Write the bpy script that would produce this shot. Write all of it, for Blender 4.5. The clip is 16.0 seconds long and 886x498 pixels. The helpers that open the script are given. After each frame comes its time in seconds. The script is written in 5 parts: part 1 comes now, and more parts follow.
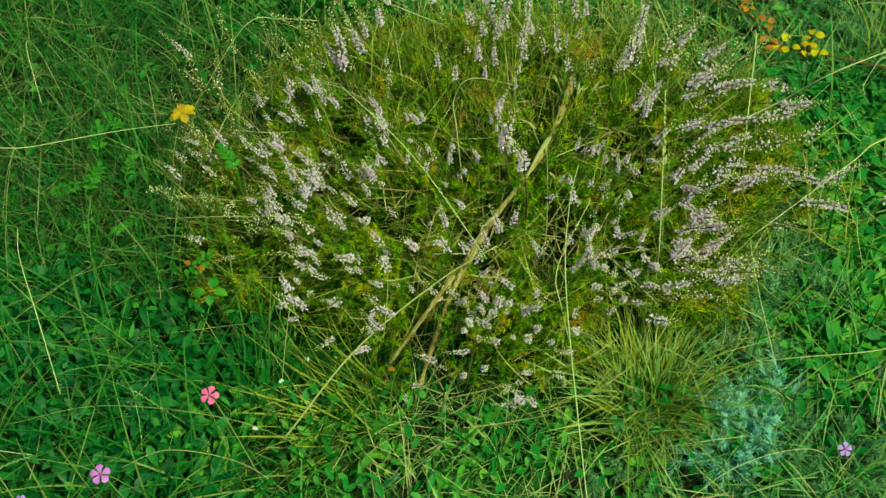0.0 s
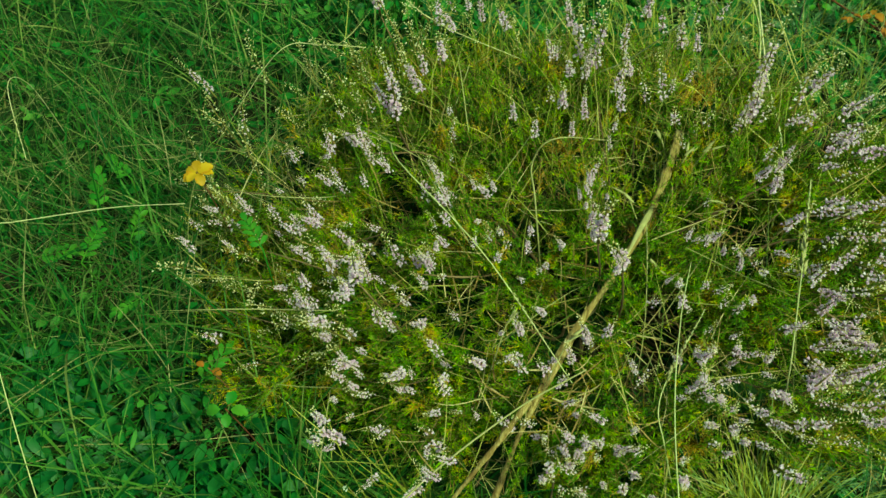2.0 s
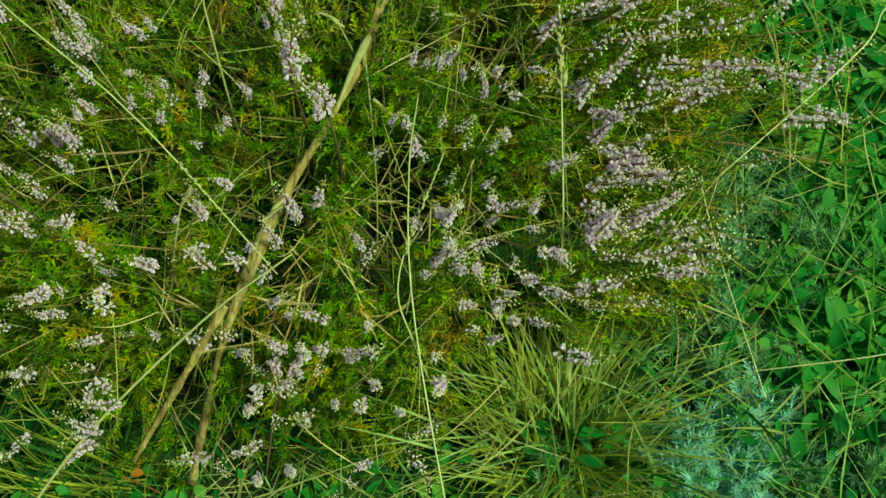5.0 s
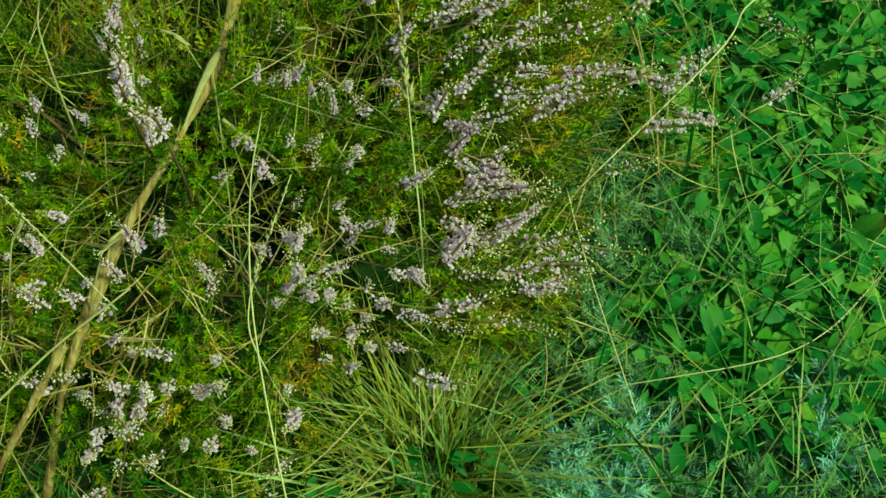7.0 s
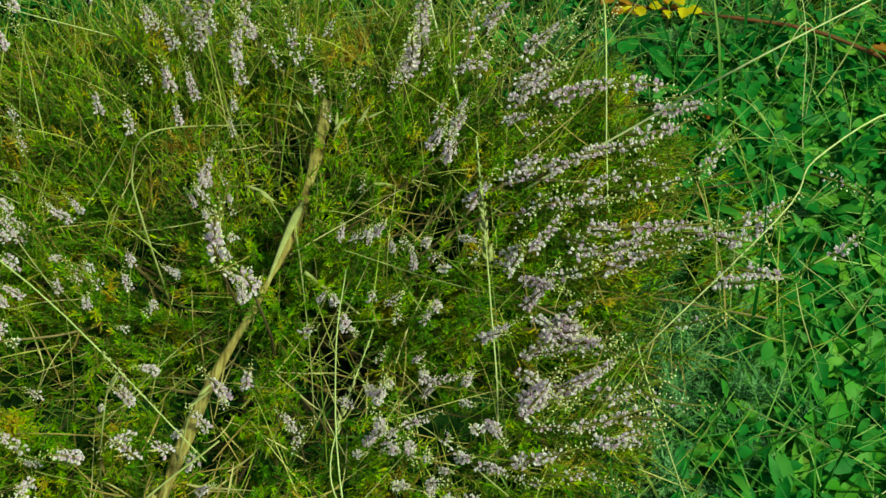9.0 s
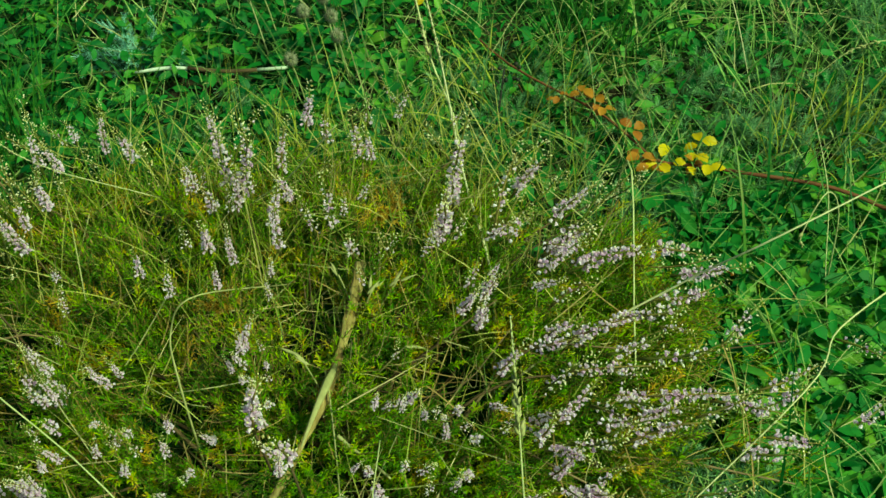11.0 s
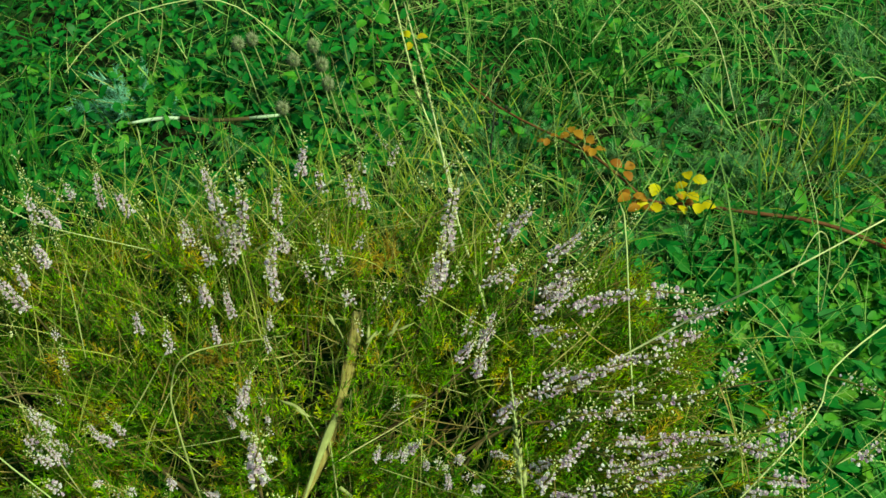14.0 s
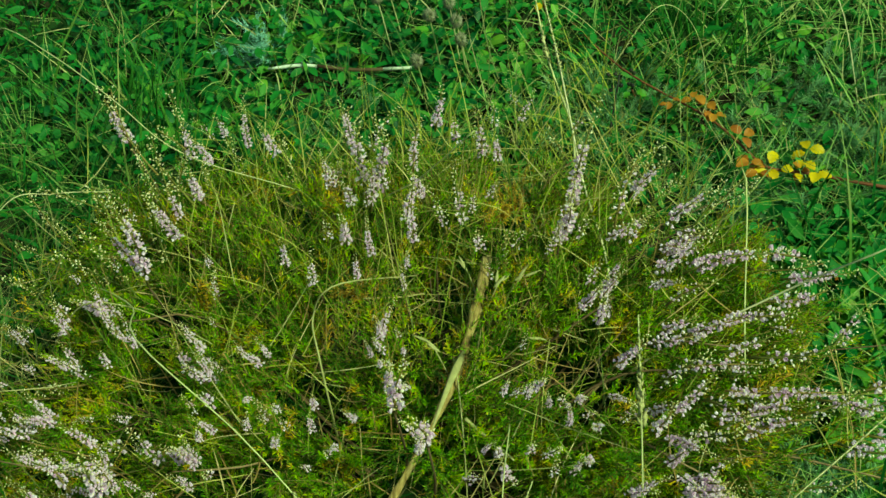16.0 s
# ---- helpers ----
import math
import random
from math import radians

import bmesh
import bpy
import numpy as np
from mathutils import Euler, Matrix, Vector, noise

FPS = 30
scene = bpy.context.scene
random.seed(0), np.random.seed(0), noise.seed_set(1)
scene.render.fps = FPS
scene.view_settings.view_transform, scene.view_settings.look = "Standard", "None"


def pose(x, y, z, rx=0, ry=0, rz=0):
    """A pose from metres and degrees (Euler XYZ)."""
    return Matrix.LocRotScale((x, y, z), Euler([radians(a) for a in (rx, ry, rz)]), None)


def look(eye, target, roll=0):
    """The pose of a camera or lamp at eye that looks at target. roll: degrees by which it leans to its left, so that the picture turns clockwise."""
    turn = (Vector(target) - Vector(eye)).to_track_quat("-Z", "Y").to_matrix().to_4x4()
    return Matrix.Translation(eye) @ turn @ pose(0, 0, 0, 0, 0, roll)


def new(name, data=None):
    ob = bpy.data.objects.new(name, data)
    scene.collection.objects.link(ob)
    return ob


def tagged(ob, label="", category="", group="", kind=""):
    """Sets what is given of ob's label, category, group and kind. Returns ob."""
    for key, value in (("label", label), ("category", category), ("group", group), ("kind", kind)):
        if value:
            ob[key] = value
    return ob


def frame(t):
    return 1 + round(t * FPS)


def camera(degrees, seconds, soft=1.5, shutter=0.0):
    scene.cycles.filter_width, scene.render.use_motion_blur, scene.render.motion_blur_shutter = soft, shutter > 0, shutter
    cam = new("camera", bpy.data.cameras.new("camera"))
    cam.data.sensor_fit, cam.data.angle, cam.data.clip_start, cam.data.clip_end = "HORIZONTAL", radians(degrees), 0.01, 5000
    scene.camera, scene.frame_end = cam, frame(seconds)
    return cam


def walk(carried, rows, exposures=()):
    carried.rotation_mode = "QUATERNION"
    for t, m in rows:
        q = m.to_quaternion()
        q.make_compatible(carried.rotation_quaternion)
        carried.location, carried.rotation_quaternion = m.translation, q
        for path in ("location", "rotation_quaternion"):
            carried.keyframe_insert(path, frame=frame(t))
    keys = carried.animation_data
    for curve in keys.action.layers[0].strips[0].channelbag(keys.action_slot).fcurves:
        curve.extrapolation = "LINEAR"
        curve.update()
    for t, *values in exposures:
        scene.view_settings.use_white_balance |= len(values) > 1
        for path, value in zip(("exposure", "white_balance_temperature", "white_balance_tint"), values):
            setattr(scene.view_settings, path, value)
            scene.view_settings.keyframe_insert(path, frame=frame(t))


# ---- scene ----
cam = camera(39.0, 16.0)
EXPO, KELVIN, TINT = 0.34, 8000, -58
PATH = [
    (0, (0.322, -0.576, 1.074), (0.046, 0.576, -0.537), -4.0),
    (0.5, (0.328, -0.536, 1.065), (0.001, 0.562, -0.575), -6.3),
    (1, (0.302, -0.492, 1.06), (0.049, 0.663, -0.553), -4.6),
    (1.5, (0.256, -0.417, 1.024), (0.108, 0.719, -0.615), 0.1),
    (2, (0.249, -0.325, 0.968), (-0.082, 0.704, -0.714), -6.3),
    (2.5, (0.241, -0.278, 0.915), (-0.078, 0.702, -0.799), -6.6),
    (3, (0.228, -0.264, 0.866), (-0.077, 0.693, -0.863), -6.4),
    (3.5, (0.218, -0.269, 0.816), (-0.068, 0.712, -0.903), -5.4),
    (4, (0.238, -0.25, 0.787), (-0.008, 0.675, -0.969), -4.9),
    (4.5, (0.272, -0.231, 0.767), (0.074, 0.673, -1.006), -5.4),
    (5, (0.304, -0.21, 0.748), (0.27, 0.707, -1.029), 0.1),
    (5.2, (0.314, -0.207, 0.744), (0.299, 0.714, -1.031), 0.3),
    (7.3, (0.349, -0.186, 0.723), (0.419, 0.736, -1.05), 3.1),
    (7.5, (0.343, -0.201, 0.721), (0.409, 0.79, -1.015), 2.4),
    (8, (0.349, -0.188, 0.736), (0.379, 0.822, -0.99), 1.3),
    (8.5, (0.333, -0.19, 0.744), (0.357, 0.856, -0.96), 1.2),
    (9, (0.329, -0.177, 0.76), (0.329, 0.896, -0.927), -0.1),
    (9.5, (0.319, -0.16, 0.779), (0.31, 0.958, -0.879), -0.2),
    (10, (0.319, -0.155, 0.791), (0.288, 1.003, -0.84), -0.6),
    (10.2, (0.317, -0.156, 0.791), (0.297, 1.018, -0.828), -0.1),
    (12.3, (0.321, -0.141, 0.809), (0.287, 1.085, -0.771), -1.1),
    (12.5, (0.32, -0.143, 0.809), (0.295, 1.093, -0.763), -0.7),
    (13, (0.319, -0.14, 0.811), (0.31, 1.087, -0.768), -0.8),
    (13.5, (0.317, -0.139, 0.813), (0.313, 1.094, -0.762), -0.9),
    (14, (0.314, -0.143, 0.812), (0.308, 1.088, -0.764), -1.2),
    (14.5, (0.311, -0.143, 0.817), (0.297, 1.081, -0.765), -1.1),
    (15, (0.303, -0.15, 0.822), (0.261, 1.059, -0.77), -1.5),
    (15.5, (0.296, -0.166, 0.827), (0.211, 1.041, -0.765), -2.0),
    (16, (0.283, -0.179, 0.847), (0.147, 0.996, -0.766), -3.1),
]
walk(cam, [(t, look(e, g, r)) for t, e, g, r in PATH], exposures=[(0.0, EXPO, KELVIN, TINT), (1.5, EXPO - 0.02, KELVIN, TINT), (3.5, EXPO - 0.19, KELVIN, TINT), (9.0, EXPO - 0.18, KELVIN, TINT), (12.5, EXPO - 0.02, KELVIN, TINT), (16.0, EXPO - 0.10, KELVIN, TINT)])

# ---- world, sun and exposure ----
world = bpy.data.worlds.new("sky_world")
scene.world = world
world.use_nodes = True
wn = world.node_tree
wn.nodes.clear()
sky = wn.nodes.new("ShaderNodeTexSky")
sky.sky_type = 'NISHITA'
sky.sun_disc = False
SUN_EL, SUN_AZ = radians(54), radians(112)
sky.sun_elevation, sky.sun_rotation = SUN_EL, SUN_AZ
sky.dust_density, sky.ozone_density = 2.0, 1.0
bgn = wn.nodes.new("ShaderNodeBackground")
bgn.inputs["Strength"].default_value = 0.094
won = wn.nodes.new("ShaderNodeOutputWorld")
wn.links.new(sky.outputs[0], bgn.inputs[0])
wn.links.new(bgn.outputs[0], won.inputs[0])
sun_data = bpy.data.lights.new("sun", 'SUN')
sun_data.energy, sun_data.angle, sun_data.color = 4.1, radians(8), (1.0, 0.95, 0.84)
sun = new("sun", sun_data)
sun_way = Vector((math.sin(SUN_AZ) * math.cos(SUN_EL), math.cos(SUN_AZ) * math.cos(SUN_EL), math.sin(SUN_EL)))
sun.matrix_world = look(sun_way * 20, (0, 0, 0))


# ---- materials ----
def blank(name):
    m = bpy.data.materials.new(name)
    m.use_nodes = True
    m.node_tree.nodes.clear()
    return m, m.node_tree


def ramp(nt, stops, socket):
    r = nt.nodes.new("ShaderNodeValToRGB")
    e = r.color_ramp.elements
    while len(e) < len(stops):
        e.new(0.5)
    for el, (pos, col) in zip(e, stops):
        el.position, el.color = pos, (*col, 1)
    nt.links.new(socket, r.inputs[0])
    return r.outputs[0]


def plant_mat(name, stops, rough=0.55, through_light=0.25, grain=60.0, by="island", spec=0.2, blotch=None, bump=0.25, veins=0.0, clump=(7.0, 0.7, 1.0)):
    """Thin plant matter: a colour drawn per piece, mottled by fine and coarse noise, with light passing through it."""
    m, nt = blank(name)
    n, ln = nt.nodes, nt.links
    if by == "island":
        rnd = n.new("ShaderNodeNewGeometry").outputs["Random Per Island"]
    else:
        rnd = n.new("ShaderNodeObjectInfo").outputs["Random"]
    coord = n.new("ShaderNodeTexCoord").outputs["Object"]
    fine = n.new("ShaderNodeTexNoise")
    fine.inputs["Scale"].default_value, fine.inputs["Detail"].default_value = grain, 3
    ln.new(coord, fine.inputs["Vector"])
    wide = n.new("ShaderNodeTexNoise")
    wide.inputs["Scale"].default_value, wide.inputs["Detail"].default_value = clump[0], 2
    ln.new(coord, wide.inputs["Vector"])
    a = n.new("ShaderNodeMath")
    a.operation = 'MULTIPLY_ADD'
    ln.new(wide.outputs[0], a.inputs[0])
    a.inputs[1].default_value, a.inputs[2].default_value = clump[1], 0.5 - 0.5 * clump[2] - 0.5 * clump[1]
    b = n.new("ShaderNodeMath")
    b.operation = 'MULTIPLY_ADD'
    ln.new(rnd, b.inputs[0])
    b.inputs[1].default_value = clump[2]
    ln.new(a.outputs[0], b.inputs[2])
    b.use_clamp = True
    col = ramp(nt, stops, b.outputs[0])
    hsv = n.new("ShaderNodeHueSaturation")
    mr = n.new("ShaderNodeMapRange")
    mr.inputs["To Min"].default_value, mr.inputs["To Max"].default_value = 0.65, 1.35
    ln.new(fine.outputs[0], mr.inputs[0])
    ln.new(mr.outputs[0], hsv.inputs["Value"])
    ln.new(col, hsv.inputs["Color"])
    colour = hsv.outputs[0]
    if blotch:
        spots = n.new("ShaderNodeTexNoise")
        spots.inputs["Scale"].default_value, spots.inputs["Detail"].default_value = blotch[1], 2
        ln.new(coord, spots.inputs["Vector"])
        mask = n.new("ShaderNodeMapRange")
        mask.inputs["From Min"].default_value, mask.inputs["From Max"].default_value = blotch[2], blotch[2] + 0.12
        ln.new(spots.outputs[0], mask.inputs[0])
        mx = n.new("ShaderNodeMix")
        mx.data_type = 'RGBA'
        ln.new(mask.outputs[0], mx.inputs["Factor"])
        ln.new(colour, mx.inputs["A"])
        mx.inputs["B"].default_value = (*blotch[0], 1)
        colour = mx.outputs["Result"]
    if veins > 0:
        # a pale midrib along the leaf and fainter ribs slanting off it
        xyz = n.new("ShaderNodeSeparateXYZ")
        ln.new(coord, xyz.inputs[0])
        ab = n.new("ShaderNodeMath")
        ab.operation = 'ABSOLUTE'
        ln.new(xyz.outputs["Y"], ab.inputs[0])
        rib = n.new("ShaderNodeMapRange")
        rib.inputs["From Min"].default_value, rib.inputs["From Max"].default_value = 0.0002, 0.0007
        rib.inputs["To Min"].default_value, rib.inputs["To Max"].default_value = 1.0, 0.0
        ln.new(ab.outputs[0], rib.inputs[0])
        sl = n.new("ShaderNodeMath")
        sl.operation = 'MULTIPLY_ADD'
        ln.new(ab.outputs[0], sl.inputs[0])
        sl.inputs[1].default_value = -0.8
        ln.new(xyz.outputs["X"], sl.inputs[2])
        sn = n.new("ShaderNodeMath")
        sn.operation = 'MULTIPLY'
        ln.new(sl.outputs[0], sn.inputs[0])
        sn.inputs[1].default_value = 2100.0
        si = n.new("ShaderNodeMath")
        si.operation = 'SINE'
        ln.new(sn.outputs[0], si.inputs[0])
        sr = n.new("ShaderNodeMapRange")
        sr.inputs["From Min"].default_value, sr.inputs["From Max"].default_value = 0.75, 1.0
        sr.inputs["To Max"].default_value = 0.45
        ln.new(si.outputs[0], sr.inputs[0])
        mxv = n.new("ShaderNodeMath")
        mxv.operation = 'MAXIMUM'
        ln.new(rib.outputs[0], mxv.inputs[0])
        ln.new(sr.outputs[0], mxv.inputs[1])
        fac = n.new("ShaderNodeMath")
        fac.operation = 'MULTIPLY'
        ln.new(mxv.outputs[0], fac.inputs[0])
        fac.inputs[1].default_value = veins
        mv = n.new("ShaderNodeMix")
        mv.data_type = 'RGBA'
        ln.new(fac.outputs[0], mv.inputs["Factor"])
        ln.new(colour, mv.inputs["A"])
        mv.inputs["B"].default_value = (0.20, 0.36, 0.08, 1)
        colour = mv.outputs["Result"]
    p = n.new("ShaderNodeBsdfPrincipled")
    p.inputs["Roughness"].default_value, p.inputs["Specular IOR Level"].default_value = rough, spec
    ln.new(colour, p.inputs["Base Color"])
    bmp = n.new("ShaderNodeBump")
    bmp.inputs["Strength"].default_value, bmp.inputs["Distance"].default_value = bump, 0.0006
    ln.new(fine.outputs[0], bmp.inputs["Height"])
    ln.new(bmp.outputs[0], p.inputs["Normal"])
    out = n.new("ShaderNodeOutputMaterial")
    if through_light > 0:
        tr = n.new("ShaderNodeBsdfTranslucent")
        ln.new(colour, tr.inputs["Color"])
        mixs = n.new("ShaderNodeMixShader")
        mixs.inputs[0].default_value = through_light
        ln.new(p.outputs[0], mixs.inputs[1])
        ln.new(tr.outputs[0], mixs.inputs[2])
        ln.new(mixs.outputs[0], out.inputs["Surface"])
    else:
        ln.new(p.outputs[0], out.inputs["Surface"])
    return m


M_GRASS = plant_mat("meadow_grass_blade", [(0.0, (0.016, 0.080, 0.011)), (0.45, (0.034, 0.130, 0.016)), (0.8, (0.085, 0.19, 0.026)), (1.0, (0.26, 0.28, 0.09))])
M_MOSS = plant_mat("moss_and_low_grass", [(0.0, (0.02, 0.09, 0.012)), (0.5, (0.05, 0.15, 0.02)), (0.85, (0.11, 0.20, 0.03)), (1.0, (0.20, 0.18, 0.06))], rough=0.7, through_light=0.2)
M_TUFT = plant_mat("yellowing_tuft_blade", [(0.0, (0.11, 0.23, 0.02)), (0.45, (0.28, 0.34, 0.04)), (0.8, (0.48, 0.42, 0.09)), (1.0, (0.60, 0.43, 0.16))])
M_STRAW = plant_mat("dry_straw", [(0.0, (0.20, 0.20, 0.06)), (0.5, (0.34, 0.32, 0.13)), (1.0, (0.46, 0.40, 0.20))], rough=0.5, through_light=0.12, grain=200)
M_PALE = plant_mat("pale_fine_grass", [(0.0, (0.09, 0.22, 0.04)), (0.4, (0.20, 0.33, 0.08)), (0.75, (0.36, 0.42, 0.15)), (1.0, (0.50, 0.43, 0.21))], rough=0.6, through_light=0.2, clump=(9.0, 1.5, 0.8))
M_STALK = plant_mat("green_gold_stalk", [(0.0, (0.50, 0.50, 0.22)), (0.6, (0.62, 0.58, 0.30)), (1.0, (0.70, 0.62, 0.38))], rough=0.42, through_light=0.1, grain=180, by="object")
M_FIELD = plant_mat("green_field_stalk", [(0.0, (0.10, 0.24, 0.05)), (0.6, (0.20, 0.32, 0.08)), (1.0, (0.34, 0.38, 0.14))], rough=0.45, through_light=0.1, grain=180, by="object")
M_OLD = plant_mat("old_tan_stems", [(0.0, (0.18, 0.11, 0.035)), (0.5, (0.38, 0.26, 0.10)), (1.0, (0.56, 0.46, 0.24))], rough=0.7, through_light=0.08, grain=180)
M_HEATH = plant_mat("heather_needles", [(0.0, (0.034, 0.080, 0.006)), (0.28, (0.088, 0.20, 0.009)), (0.6, (0.225, 0.37, 0.014)), (0.84, (0.42, 0.46, 0.02)), (1.0, (0.56, 0.34, 0.03))], rough=0.55, through_light=0.2, grain=120, clump=(38.0, 2.6, 0.4))
M_RUST = plant_mat("withered_heather", [(0.0, (0.26, 0.14, 0.02)), (0.6, (0.42, 0.25, 0.03)), (1.0, (0.56, 0.38, 0.07))], rough=0.65, through_light=0.2, grain=120)
M_TWIG = plant_mat("heather_wood", [(0.0, (0.07, 0.045, 0.025)), (0.6, (0.14, 0.09, 0.045)), (1.0, (0.22, 0.15, 0.08))], rough=0.8, through_light=0, grain=160, by="object", bump=0.6)
M_DEAD = plant_mat("withered_shoots", [(0.0, (0.05, 0.055, 0.01)), (0.5, (0.10, 0.09, 0.015)), (0.8, (0.18, 0.10, 0.03)), (1.0, (0.32, 0.21, 0.08))], rough=0.7, through_light=0.05)
M_PETAL = plant_mat("heather_petals", [(0.0, (0.70, 0.43, 0.70)), (0.4, (0.90, 0.67, 0.88)), (1.0, (0.98, 0.87, 0.98))], rough=0.6, through_light=0.5, grain=300, clump=(60.0, 1.4, 0.8))
M_BUD = plant_mat("heather_buds", [(0.0, (0.56, 0.46, 0.16)), (0.5, (0.86, 0.76, 0.44)), (1.0, (0.95, 0.88, 0.68))], rough=0.5, through_light=0.25, grain=300)
M_STEM = plant_mat("heather_flower_stem", [(0.0, (0.10, 0.13, 0.02)), (1.0, (0.22, 0.16, 0.05))], rough=0.6, through_light=0.1, by="object")
M_LEAF = plant_mat("broad_leaf", [(0.0, (0.065, 0.22, 0.02)), (0.5, (0.125, 0.31, 0.03)), (1.0, (0.22, 0.40, 0.05))], rough=0.55, through_light=0.32, grain=110, by="object", spec=0.3, veins=0.5, blotch=((0.20, 0.18, 0.03), 60, 0.68))
M_CARPET = plant_mat("leaf_carpet", [(0.0, (0.065, 0.22, 0.02)), (0.5, (0.125, 0.31, 0.03)), (1.0, (0.22, 0.40, 0.05))], rough=0.55, through_light=0.3, grain=90, spec=0.3)
M_DEEP = plant_mat("dark_leaf", [(0.0, (0.012, 0.075, 0.016)), (0.5, (0.024, 0.115, 0.022)), (1.0, (0.05, 0.17, 0.03))], rough=0.55, through_light=0.25, grain=90, spec=0.3)
M_HERB = plant_mat("low_herb_leaf", [(0.0, (0.020, 0.11, 0.016)), (0.6, (0.045, 0.19, 0.026)), (1.0, (0.12, 0.27, 0.04))], rough=0.6, through_light=0.28, grain=90, spec=0.25, clump=(12.0, 1.4, 0.7))
M_SILVER = plant_mat("silver_wormwood", [(0.0, (0.18, 0.38, 0.29)), (0.6, (0.30, 0.53, 0.42)), (1.0, (0.42, 0.64, 0.53))], rough=0.85, through_light=0.15, grain=150)
M_SAGE = plant_mat("grey_green_herb", [(0.0, (0.12, 0.24, 0.10)), (0.6, (0.21, 0.36, 0.16)), (1.0, (0.32, 0.46, 0.25))], rough=0.8, through_light=0.25, grain=150)
M_WORM = plant_mat("grey_wormwood", [(0.0, (0.06, 0.15, 0.06)), (0.6, (0.12, 0.24, 0.12)), (1.0, (0.24, 0.36, 0.23))], rough=0.85, through_light=0.2, grain=150)
M_DRY = plant_mat("dry_fine_grass", [(0.0, (0.035, 0.085, 0.016)), (0.4, (0.075, 0.12, 0.028)), (0.8, (0.16, 0.17, 0.06)), (1.0, (0.30, 0.27, 0.13))], rough=0.6, through_light=0.15, clump=(10.0, 1.2, 0.8))
M_THREAD = plant_mat("golden_thread_grass", [(0.0, (0.10, 0.16, 0.02)), (0.4, (0.24, 0.27, 0.04)), (0.8, (0.40, 0.36, 0.10)), (1.0, (0.52, 0.43, 0.18))], through_light=0.15)
M_PINK = plant_mat("pink_petal", [(0.0, (0.82, 0.08, 0.34)), (1.0, (0.90, 0.14, 0.42))], rough=0.5, through_light=0.3, grain=200)
M_MAUVE = plant_mat("mauve_petal", [(0.0, (0.50, 0.10, 0.62)), (1.0, (0.60, 0.18, 0.70))], rough=0.5, through_light=0.3, grain=200)
M_EYE = plant_mat("flower_eye", [(0.0, (0.20, 0.03, 0.16)), (1.0, (0.30, 0.05, 0.22))], rough=0.6, through_light=0, grain=200)
M_WHITE = plant_mat("white_petal", [(0.0, (0.62, 0.66, 0.52)), (1.0, (0.78, 0.80, 0.70))], rough=0.5, through_light=0.3, grain=200, by="object")
M_LILAC = plant_mat("lilac_petal", [(0.0, (0.36, 0.17, 0.66)), (1.0, (0.46, 0.26, 0.72))], rough=0.5, through_light=0.3, grain=200)
M_YELLOW = plant_mat("yellow_bramble_leaf", [(0.0, (0.52, 0.34, 0.02)), (1.0, (0.70, 0.54, 0.03))], rough=0.5, through_light=0.3, grain=80, by="object", blotch=((0.45, 0.16, 0.02), 55, 0.62))
M_GOLD = plant_mat("golden_lobed_leaf", [(0.0, (0.42, 0.24, 0.02)), (1.0, (0.56, 0.36, 0.03))], rough=0.5, through_light=0.3, grain=80, by="object", blotch=((0.48, 0.14, 0.02), 70, 0.55))
M_ORANGE = plant_mat("orange_bramble_leaf", [(0.0, (0.28, 0.09, 0.015)), (1.0, (0.42, 0.19, 0.025))], rough=0.55, through_light=0.25, grain=80, by="object", blotch=((0.28, 0.05, 0.015), 60, 0.58))
M_LIME = plant_mat("lime_leaf", [(0.0, (0.05, 0.19, 0.02)), (1.0, (0.12, 0.28, 0.03))], rough=0.5, through_light=0.3, grain=80, by="object")
M_RUNNER = plant_mat("bramble_runner_bark", [(0.0, (0.13, 0.045, 0.022)), (1.0, (0.20, 0.08, 0.04))], rough=0.6, through_light=0, grain=160, by="object", bump=0.5)
M_FUZZ = plant_mat("clover_head_fuzz", [(0.0, (0.20, 0.20, 0.12)), (1.0, (0.36, 0.34, 0.24))], rough=0.9, through_light=0.2, grain=200)
M_DARK = plant_mat("dark_seed_pod", [(0.0, (0.012, 0.014, 0.012)), (1.0, (0.03, 0.028, 0.02))], rough=0.45, through_light=0, grain=200, by="object")


